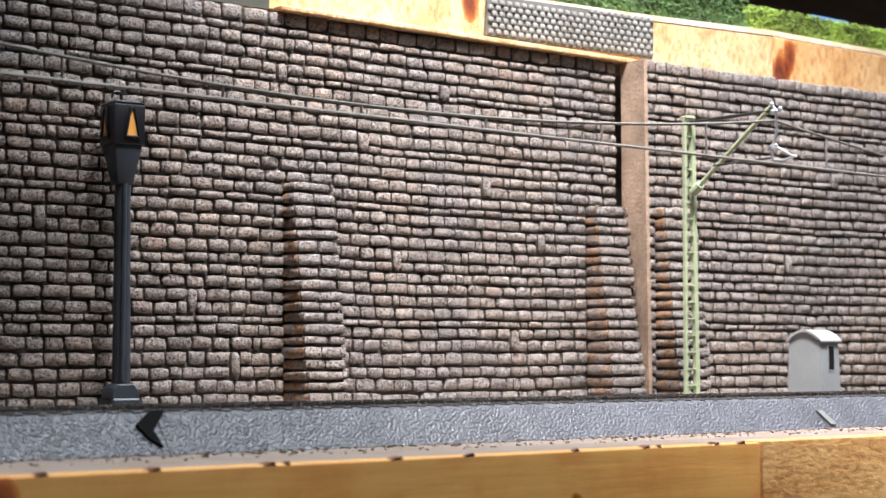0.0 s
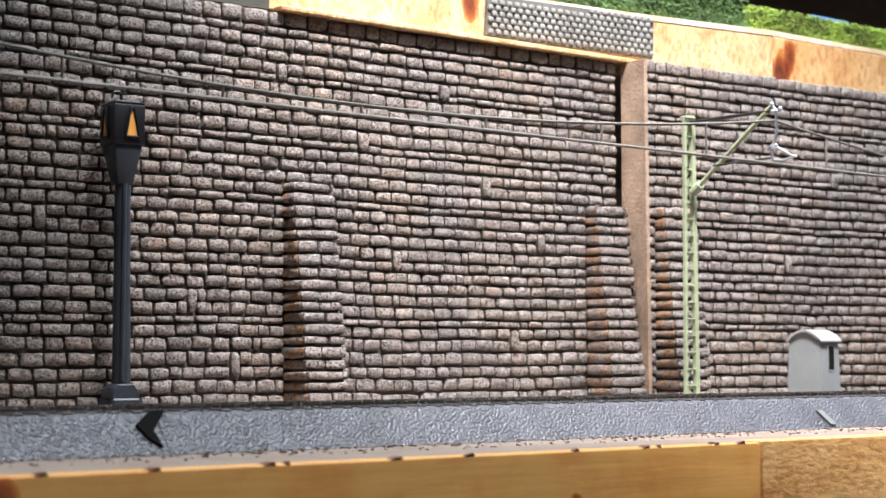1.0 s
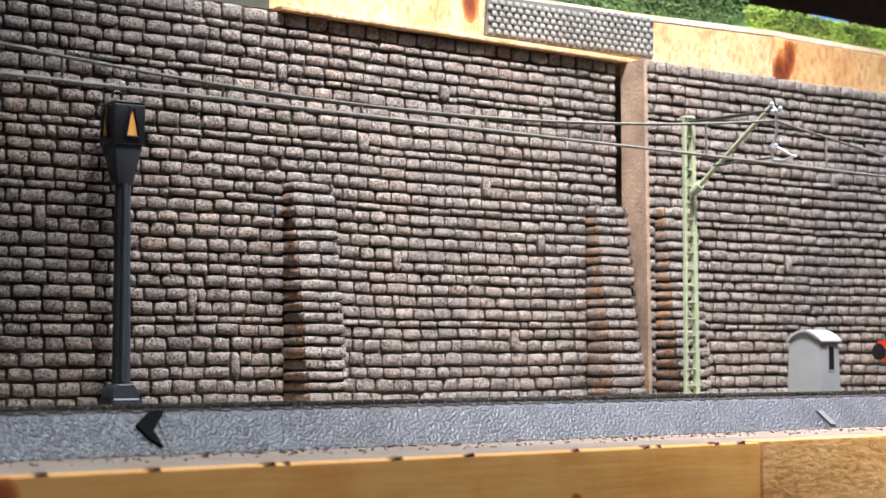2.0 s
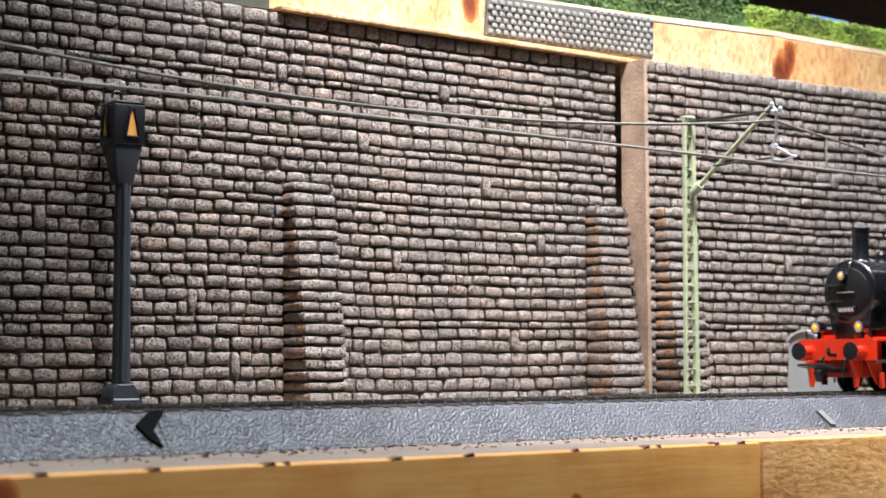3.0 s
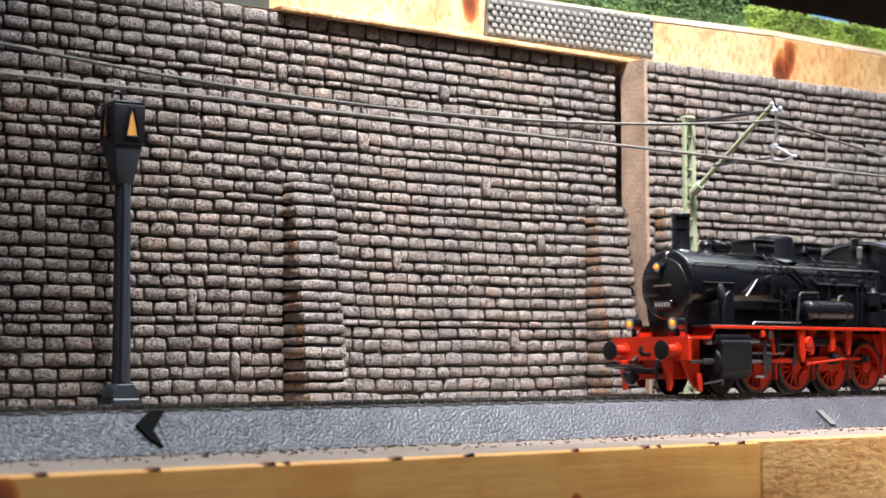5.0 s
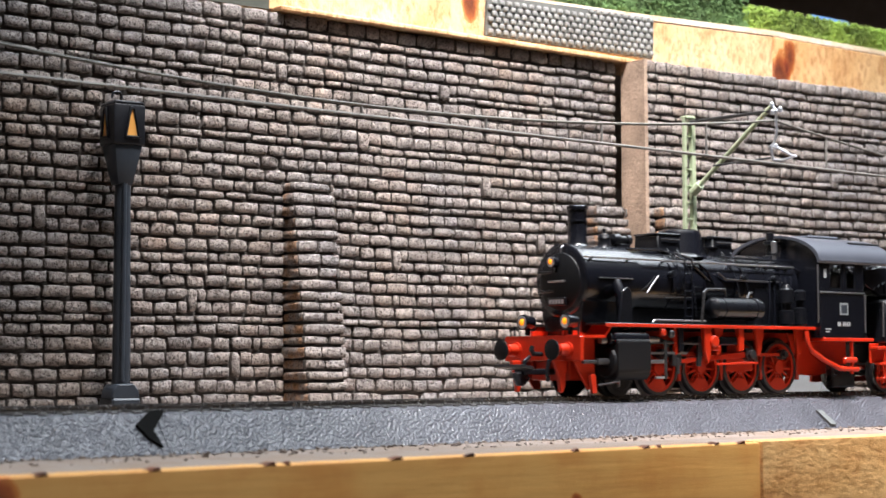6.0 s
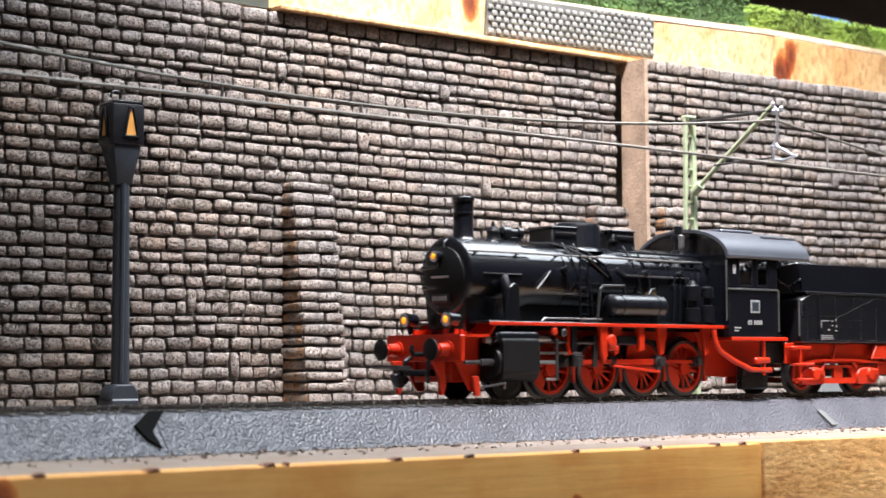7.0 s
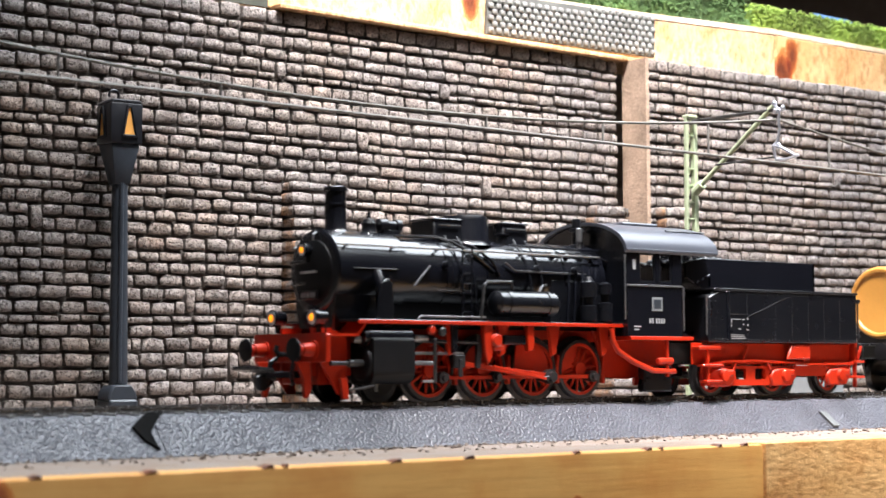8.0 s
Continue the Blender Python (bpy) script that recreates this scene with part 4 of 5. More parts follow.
    part("side_pipe", pipe(B(), [(17.5, -10.4, 32.0), (30.5, -10.4, 32.0)], 0.17), DARKSTEEL, L)
    part("side_pipe", pipe(B(), [(41, -10.0, 33.2), (35.8, -10.4, 28.2)], 0.28), DARKSTEEL, L)
    part("side_pipe", pipe(B(), [(43, -10.3, 27.2), (54, -10.3, 27.4)], 0.17), DARKSTEEL, L)
    for x in (84, 89, 94, 97):
        part("washout_plug", turned(B(), (x, -7.6, 37.0), (0, -0.75, 0.66), [(0, 0.9), (0.9, 0.9), (1.2, 0.5)], 10), BLACK, L)
    for x in (46, 76.5, 90):
        part("valve", turned(B(), (x, -9.6, 33.6), (0, -1, 0.2), [(0, 0.9), (1.0, 0.9), (1.1, 0.5), (1.6, 0.5), (1.7, 0.9), (2.0, 0.9)], 10), BLACKMATT, L)
    # ladder on the boiler side
    lad = part("ladder", pipe(B(), [(50.6, -10.9, 20.2), (50.6, -11.1, 38.0)], 0.25), BLACK, L)
    part("stile", pipe(B(), [(53.6, -10.9, 20.2), (53.6, -11.1, 38.0)], 0.25), BLACK, lad)
    for k in range(7):
        part("rung", rod(B(), (50.6, -11.0, 22 + k * 2.4), (53.6, -11.0, 22 + k * 2.4), 0.2, seg=6), BLACK, lad)
    # steam pipe down to the cylinder and its shield
    part("steam_pipe", pipe(B(), [(24.8, -9.2, 31), (24.8, -11.6, 27), (25, -12.4, 18)], 1.7, 14), BLACK, L)
    part("steam_pipe", pipe(B(), [(24.8, 9.2, 31), (24.8, 11.6, 27), (25, 12.4, 18)], 1.7, 14), BLACK, L)
    part("bracket", prism(B(), [(21.5, 19.8), (26.8, 19.8), (26.4, 28.4), (24.8, 29.6), (23, 28.4)], 1, -13.9, -13.2, 0.15), BLACKMATT, L)
    # air tank with pipe, air pump and feed pump
    part("air_tank", turned(B(), (58.4, -13.0, 24.4), (1, 0, 0), [(0, 1.0), (0.5, 2.3), (1.4, 3.1), (20.4, 3.1), (21.4, 2.3), (21.8, 1.0)], 26), BLACKMATT, L, "black cylindrical air tank")
    for x in (62.5, 76):
        part("tank_band", turned_ring(B(), (x, -13.0, 24.4), (1, 0, 0), [(0, 3.05), (0, 3.3), (0.8, 3.3), (0.8, 3.05)], 26), BLACKMATT, L)
    part("tank_pipe", pipe(B(), [(53.4, -14.6, 20.2), (54.6, -14.6, 28.6), (56.0, -14.4, 29.6), (64.6, -13.4, 29.8), (65.2, -13.2, 27.6)], 0.42), DARKSTEEL, L)
    part("tank_pipe", pipe(B(), [(74, -13.6, 27.4), (75.4, -13.2, 29.0), (78, -12.0, 29.4)], 0.34), DARKSTEEL, L)
    p = turned(B(), (92.0, -13.2, 20.0), (0, 0, 1), [(0, 1.8), (0.4, 2.3), (4.2, 2.3), (4.5, 1.3), (6.4, 1.3), (6.6, 2.2), (10.4, 2.2), (10.8, 1.4), (12, 0.8)], 18)
    part("air_pump", p, BLACKMATT, L)
    p = turned(B(), (97.6, -13.6, 20.0), (0, 0, 1), [(0, 1.5), (0.4, 2.0), (5.0, 2.0), (5.3, 1.1), (7.2, 1.1), (7.4, 1.8), (10.0, 1.8), (10.6, 0.8)], 18)
    part("feed_pump", p, BLACKMATT, L)
    for k in range(5):
        part("pump_pipe", pipe(B(), [(86 + k * 2.4, -11.4, 20.4), (86.6 + k * 2.4, -11.4, 27 + k * 1.2), (88 + k * 2.4, -10.2, 33 + k * 0.4)], 0.3, 6), BLACK, L)
    # firebox
    part("firebox", prism(B(), [(-9.4, 20), (9.4, 20), (9.6, 31), (-9.6, 31)], 0, 82, 103, 0.3), BLACKMATT, L)
    part("ash_pan", box(B(), 80, 106, -6, 6, 6, 20, 0.4), BLACKMATT, L)
    # dark infill added to block the bright gap between boiler and running board
    part("underboiler_infill", box(B(), 31, 82, -6.5, 6.5, 17.8, 24.0, 0.3), BLACKDULL, L)
    for x, z in ((37.6, 17.4), (41.0, 17.0)):
        part("oiler_cap", turned(B(), (x, -14.2, z), (0, -1, 0), [(0, 1.1), (0.8, 1.1), (1.1, 0.7)], 14), RED if x < 40 else DARKSTEEL, L)
    part("spindle_guide", rod(B(), (32.6, -13.2, 15.4), (37.4, -13.2, 15.4), 0.9, 0.7, 14), STEEL, L)
    part("expansion_link", prism(B(), [(53.0, 16.6), (54.6, 16.4), (55.0, 12.4), (54.4, 8.0), (52.8, 8.2), (53.4, 12.4)], 1, -13.4, -12.6, 0.15), DARKSTEEL, L)
    part("union_link", rod(B(), (35.0, -14.2, 5.0), (39.0, -14.2, 5.0), 0.35, seg=8), STEEL, L)
    part("drain_pipe", pipe(B(), [(20.0, -15.0, 4.2), (17.0, -14.6, 3.6), (13.6, -13.6, 3.2)], 0.3), DARKSTEEL, L)
    # running board
    part("running_board", box(B(), 15.2, 105.4, -15.2, 15.2, 19.2, 19.8, 0.1), BLACKMATT, L)
    part("valance", box(B(), 15.2, 105.4, -15.3, -14.8, 18.7, 19.6, 0.1), RED, L, "red running board edge")
    part("valance", box(B(), 15.2, 105.4, 14.8, 15.3, 18.7, 19.6, 0.1), RED, L)
    part("step_rail", pipe(B(), [(33.6, -14.6, 19.9), (34.4, -14.6, 20.7), (55, -14.6, 20.7)], 0.25), STEEL, L)
    # frame
    fr = B()
    frame_plate(fr, 8, 128, 6.5, 17.8, -6.6, -5.8, [(47, 51.5, 9, 15.5), (64.5, 69, 9, 15.5), (81.6, 85.2, 9, 15.5), (99, 110, 9, 15)])
    part("frame_plate", fr, RED, L, "deep red frame plate")
    fr = B()
    frame_plate(fr, 8, 128, 6.5, 17.8, 5.8, 6.6, [(47, 51.5, 9, 15.5), (64.5, 69, 9, 15.5), (81.6, 85.2, 9, 15.5), (99, 110, 9, 15)])
    part("frame_plate", fr, RED, L)
    # black block added behind the wheels, so the gaps between spokes stay dark
    part("wheel_backing", box(B(), 34, 100, -5.0, 5.0, 2.0, 9.0, 0.3), BLACKMATT, L)
    part("frame_stay", box(B(), 20, 124, -5.8, 5.8, 9, 14, 0.2), BLACKMATT, L)
    for x in (44.5, 61.5, 79, 97):
        part("hanger_bracket", prism(B(), [(x - 1.6, 19), (x + 2.4, 19), (x + 1.0, 11.8), (x - 0.6, 11.0)], 1, -13.6, -12.4, 0.2), RED, L)
    part("reverser_bracket", prism(B(), [(54.2, 19.0), (57.4, 19.0), (57.2, 11.0), (55.8, 8.6), (54.8, 12.0)], 1, -14.8, -13.2, 0.3), RED, L)
    link = B()
    turned(link, (58.2, -15.6, 15.0), (0, 1, 0), [(0, 1.3), (0.3, 1.7), (1.6, 1.7), (1.8, 1.3)], 16)
    box(link, 57.0, 60.6, -15.2, -14.2, 12.4, 13.8, 0.3)
    part("reversing_link", link, RED, L)
    part("shaft_housing", box(B(), 61.4, 69.0, -14.2, -12.6, 14.0, 16.4, 0.3), BLACKMATT, L)
    part("hanger_bracket", prism(B(), [(69, 19), (71.4, 19), (71.4, 12.6), (69.4, 12.2)], 1, -14.6, -13.0, 0.2), RED, L)
    part("spring_plate", prism(B(), [(67.8, 6.6), (79.2, 6.6), (79.6, 10.0), (77.6, 13.6), (74.0, 14.6), (68.6, 13.8)], 1, -10.62, -10.38, 0.05), RED, L)
    # front beam, deck and couplings
    part("front_deck", prism(B(), [(6.0, 16.4), (15.4, 16.4), (18.0, 19.2), (18.0, 18.4), (15.7, 15.7), (6.0, 15.7)], 1, -14.5, 14.5), RED, L)
    part("buffer_beam", box(B(), 6.0, 7.4, -15.0, 15.0, 9.6, 16.2, 0.25), RED, L, "bright red buffer beam")
    part("deck_bracket", prism(B(), [(7.4, 9.6), (7.4, 15.8), (15, 15.8), (15, 2.0), (12.5, 2.0)], 1, -10.9, -10.2, 0.1), RED, L)
    part("deck_bracket", prism(B(), [(7.4, 9.6), (7.4, 15.8), (15, 15.8), (15, 2.0), (12.5, 2.0)], 1, 10.2, 10.9, 0.1), RED, L)
    part("front_apron", box(B(), 9.0, 15.5, -7.5, 7.5, 4.4, 9.8, 0.3), RED, L)
    buffers(L, 6.0, -1)
    for y in (-8.4, 8.4):
        headlamp(L, 6.6, y, 20.2, 2.1)
    headlamp(L, 10.2, 0.8, 36.5, 1.7)
    for y in (-12.6, 12.6):
        part("deck_handle", pipe(B(), [(7.6, y, 16.2), (7.6, y, 19.4)], 0.22), BLACKMATT, L)
    for y in (-8.6, 8.6):
        g = B()
        prism(g, [(1.8 if y < 0 else 2.2, 9.8), (5.8, 9.8), (6.2, 3.4), (5.2, 1.2), (4.2, 1.4), (4.0, 6.0)], 1, y - 0.6, y + 0.6, 0.2)
        part("rail_guard", g, RED, L)
    part("rail_guard", prism(B(), [(12, 6), (14.2, 6), (14.6, 1.0), (12.8, 1.0)], 1, -12.4, -11.2, 0.2), RED, L)
    hook = B()
    pipe(hook, [(6, 0, 11.5), (3.0, 0, 11.5), (2.2, 0, 12.6), (2.6, 0, 13.6)], 0.6)
    part("draw_hook", hook, BLACKDULL, L)
    coup = B()
    box(coup, -2.0, 9.0, -2.4, 2.4, 6.0, 7.6, 0.3)
    pipe(coup, [(-2, -5, 7.8), (-5.6, -5, 8.2), (-5.6, 5, 8.2), (-2, 5, 7.8), (-2, -5, 7.8)], 0.55)
    prism(coup, [(-4.0, 6.4), (-1.0, 7.2), (1.0, 5.0), (-1.4, 3.0), (-2.6, 3.2)], 1, -1.2, 1.2, 0.2)
    part("coupler", coup, BLACKMATT, L, "black loop coupling")
    for y in (-4.6, 4.8):
        part("brake_hose", pipe(B(), [(6, y, 10.8), (3.8, y - 0.4, 9.6), (3.2, y - 0.5, 6.4), (4.0, y, 4.4)], 0.55), BLACKMATT, L)
    # cylinders
    for sgn in (-1, 1):
        c = B()
        turned(c, (18.2, sgn * 11.2, 9.4), (1, 0, 0), [(0, 2.6), (0.3, 3.9), (0.9, 4.3), (13.6, 4.3), (14.0, 3.0)], 30)
        chest = turned(B(), (17.4, sgn * 12.8, 15.6), (1, 0, 0), [(0, 1.2), (0.3, 1.9), (1.4, 2.0), (1.5, 2.35), (14.2, 2.35), (14.3, 1.9), (15.4, 1.6)], 24)
        shell = [(6.5, 4.4)] + [(13.0 + 2.8 * math.sin(a), 7.2 - 2.8 * math.cos(a)) for a in np.linspace(0, math.pi / 2, 7)]
        shell += [(14.6 + 1.2 * math.cos(a), 14.4 + 1.2 * math.sin(a)) for a in np.linspace(0, math.pi / 2, 7)] + [(6.5, 15.6)]
        prism(c, [(sgn * y, z) for y, z in shell], 0, 19.2, 31.6, 0.25)
        cy = part("cylinder", c, BLACKDULL, L, "black cylinder block")
        part("valve_chest", chest, BLACK, cy, "glossy black valve chest")
        part("piston_tail", rod(rod(B(), (9.0, sgn * 12.6, 9.4), (14.0, sgn * 12.6, 9.4), 0.55), (14.0, sgn * 12.6, 9.4), (19.0, sgn * 12.6, 9.4), 0.95), DARKSTEEL, cy)
        part("valve_cover", turned(B(), (15.6, sgn * 12.4, 15.0), (1, 0, 0), [(0, 0.8), (2.4, 1.1)], 14), STEEL, cy)
        part("drain_cock", rod(B(), (22, sgn * 13, 2.6), (22, sgn * 13, 5), 0.4), STEEL, cy)
        part("guide_bar", box(B(), 31.5, 49, sgn * 12.6 - 0.7, sgn * 12.6 + 0.7, 11.4, 12.1, 0.1), STEEL, L)
        part("piston_rod", rod(B(), (31.5, sgn * 12.6, 9.4), (40, sgn * 12.6, 9.4), 0.55), STEEL, L)
        part("yoke_bracket", prism(B(), [(44.2, 19), (46.4, 19), (46.2, 12.4), (44.6, 11.8)], 1, sgn * 14.0 - 0.4, sgn * 14.0 + 0.4, 0.1), BLACKMATT, L)
        part("radius_rod", rod(B(), (32, sgn * 13.0, 14.8), (56, sgn * 13.0, 14.4), 0.45), DARKSTEEL, L)
        part("combination_lever", box(B(), 38.4, 39.4, sgn * 14.4 - 0.3, sgn * 14.4 + 0.3, 4.6, 15.4, 0.2), DARKSTEEL, L)
    # cab
    arc = [(16.4 * math.cos(a), 39.6 + 7.0 * math.sin(a)) for a in np.linspace(0, math.pi, 17)]
    c = part("cab", prism(B(), [(-16.4, 16.5), (16.4, 16.5)] + arc, 0, 102.6, 103.4), BLACK, L, "black cab with two side windows")
    for y0, y1 in ((-17.1, -16.5), (16.5, 17.1)):
        part("cab_side", frame_plate(B(), 102.6, 123.6, 16.5, 40.2, y0, y1, [(107.2, 113.4, 30.8, 38.6), (115.0, 119.8, 30.8, 38.6)]), BLACK, c)
    roof_o = [(-17.9 * math.cos(a), 39.2 + 8.3 * math.sin(a)) for a in np.linspace(0.02, math.pi - 0.02, 25)]
    roof_i = [(y * 0.96, z - 0.75) for y, z in reversed(roof_o)]
    part("cab_roof", prism(B(), roof_o + roof_i, 0, 101.6, 137.6), ROOFGREY, L, "dark grey arched cab roof")
    part("roof_vent", box(B(), 113, 127, -5.5, 5.5, 46.9, 48.0, 0.4), ROOFGREY, L)
    part("roof_strip", prism(B(), [(-12.6, 45.4), (-12.2, 45.8), (-11.6, 45.6), (-12.0, 45.1)], 0, 122.8, 138.0), BLACKMATT, L)
    part("rain_strip", box(B(), 102, 137.4, -18.0, -17.4, 39.0, 39.7, 0.1), ROOFGREY, L)
    part("waist_strip", box(B(), 102.4, 123.8, -17.35, -17.1, 29.7, 30.2, 0.05), STEEL, c, "thin bright waist strip")
    for a0, a1 in ((107.2, 113.4), (115.0, 119.8)):
        w = B()
        frame_plate(w, a0, a1, 30.8, 38.6, -16.95, -16.6, [(a0 + 0.5, a1 - 0.5, 31.3, 38.1)])
        wf = part("window_frame", w, BLACKMATT, c)
        part("window_pane", box(B(), a0 + 0.5, a1 - 0.5, -16.8, -16.7, 31.3, 38.1), GLASS, wf).visible_shadow = False
    part("cab_floor", box(B(), 103.4, 126, -16.4, 16.4, 16.4, 17.4), BLACKMATT, L)
    part("backhead", turned(B(), (103.4, 0, 30), (1, 0, 0), [(0, 9), (3.0, 9), (3.4, 8)], 24), BLACKMATT, L)
    part("warning_flash", box(B(), 104.6, 105.8, -17.16, -17.05, 34.2, 36.8), WHITE, c, "small white plate")
    cr = part("crest_plate", box(B(), 111.9, 115.9, -17.2, -17.05, 23.2, 26.9, 0.05), BOXGREY, c, "small pale grey square crest")
    part("crest_field", box(B(), 112.5, 115.3, -17.24, -17.1, 23.8, 26.3, 0.04), SIGNALGREY, c)
    bars(L, "cab_number_bars", -17.12, [(110.8 + k * 0.95 + (0.6 if k > 1 else 0), 111.4 + k * 0.95 + (0.6 if k > 1 else 0), 19.9, 21.2) for k in range(6)], WHITE, "pale plain bars of lettering")
    bars(L, "cab_small_bars", -17.12, [(105, 107.6, 18.8, 19.2), (105, 106.8, 18.0, 18.4)], WHITE, "tiny pale bars of lettering")
    part("cab_rivets", rivets(B(), [(103.2, -17.1, 17.5 + k * 1.7) for k in range(13)] + [(123.0, -17.1, 17.5 + k * 1.7) for k in range(13)] + [(104.6 + k * 1.6, -17.1, 28.8) for k in range(12)]), BLACK, L)
    part("cab_rail", pipe(B(), [(101.9, -16.8, 21), (101.4, -17.4, 21.5), (101.4, -17.4, 38)], 0.25), STEEL, L)
    part("cab_rail", pipe(B(), [(124.6, -16.8, 18), (124.6, -16.8, 29.8)], 0.25), STEEL, L)
    part("cab_sill", box(B(), 103.6, 128.0, -17.3, -6, 15.4, 16.4, 0.1), RED, L, "red cab sill")
    part("cab_sill", box(B(), 103.6, 128.0, 6, 17.3, 15.4, 16.4, 0.1), RED, L)
    part("rear_frame", prism(B(), [(99, 18), (127, 16), (127, 8.2), (121, 6.2), (112, 5.0), (104, 5.4)], 1, -7.4, -6.7, 0.2), RED, L)
    part("injector_pipe", pipe(B(), [(98.4, -15.2, 18.4), (98.6, -15.4, 15.2), (100.4, -15.6, 12.4), (106, -15.8, 9.6), (113, -16, 7.2), (121.5, -16, 7.0)], 0.75, 10), RED, L, "thick bent red pipe")
    part("injector", turned(B(), (114.8, -16, 9.8), (1, 0, 0), [(0, 0.6), (0.4, 0.9), (5.6, 0.9), (6.0, 0.5)], 12), RED, L)
    part("injector_post", rod(B(), (118.6, -16, 5.6), (118.6, -16, 15.6), 0.55), RED, L)
    part("cab_step", box(B(), 112.0, 123.0, -14.0, -11.0, 1.5, 8.6, 0.5), BLACKMATT, L)
    # wheels and rods
    wheels = []
    for i, x in enumerate(AXLES):
        for y, s in ((-9.0, -1), (9.0, 1)):
            wheels.append((spoked_wheel("wheel", L, x, y, WHEEL_R, 14, s), x, y))
        part("axle", rod(B(), (x, -8.5, WHEEL_R), (x, 8.5, WHEEL_R), 1.1), DARKSTEEL, L)
        part("brake_block", prism(B(), [(x + 8.6, 11.5), (x + 9.5, 11.5), (x + 9.3, 4.0), (x + 8.4, 4.0), (x + 8.0, 7.5)], 1, -10.0, -8.4, 0.2), RED, L)
    lead = []
    for y in (-9.0, 9.0):
        w = turned(B(), (25.5, y - 1.2, 5.6), (0, 1, 0), [(0, 4.0), (0.5, 4.6), (0.6, 5.6), (1.9, 5.6), (2.0, 6.3), (2.4, 6.3), (2.5, 4.8)], 30)
        lead.append((part("leading_wheel", w, BLACKDULL, L, "small black leading wheel", at=(25.5, y, 5.6)), 25.5, y))
    part("axle", rod(B(), (25.5, -8.5, 5.6), (25.5, 8.5, 5.6), 1.0), DARKSTEEL, L)
    rods = []
    for k, (a, b2) in enumerate(zip(AXLES, AXLES[1:])):
        r = B()
        box(r, 0, b2 - a, -0.35, 0.35, -0.5, 0.5, 0.12)
        cr_ = part("coupling_rod", r, RED, L, "red coupling rod with dark bearings")
        for q in (0, b2 - a):
            part("rod_bearing", rod(rod(B(), (q, -1.0, 0), (q, 0.6, 0), 1.5, seg=16), (q, -1.9, 0), (q, -1.0, 0), 0.9, seg=12), DARKSTEEL, cr_, "dark rod bearing")
        rods.append((cr_, a, -11.0))
    ln = 31.0
    r = B()
    prism(r, [(0, 0.55), (ln, 0.85), (ln, -0.85), (0, -0.55)], 1, -0.4, 0.4, 0.1)
    main = part("main_rod", r, RED, L, "red main rod")
    part("big_end", rod(B(), (ln, -1.0, 0), (ln, 0.7, 0), 1.9, seg=18), DARKSTEEL, main, "dark big end")
    part("small_end", rod(B(), (0, -0.9, 0), (0, 0.7, 0), 1.3, seg=14), DARKSTEEL, main)
    ch = B()
    box(ch, -1.9, 1.9, -0.9, 0.9, -1.2, 2.0, 0.25)
    box(ch, -0.6, 0.6, -1.3, -0.9, -3.4, 1.0, 0.15)
    cross = part("crosshead", ch, DARKSTEEL, L, "dark grey steel crosshead")
    rc = B()
    box(rc, -0.5, 3.2, -0.5, 0.5, -0.5, 0.5, 0.2)
    rod(rc, (0, -0.8, 0), (0, 0.6, 0), 1.3, seg=14)
    ret = part("return_crank", rc, DARKSTEEL, L)
    ec = B()
    box(ec, 0, 18.0, -0.25, 0.25, -0.32, 0.32, 0.08)
    ecc = part("eccentric_rod", ec, RED, L)
    return L, wheels, lead, rods, main, cross, ret, ecc, ln


LOCO, LOCO_WHEELS, LEAD_WHEELS, LOCO_RODS, MAIN_ROD, CROSSHEAD, RETURN_CRANK, ECC_ROD, MAIN_LEN = locomotive()


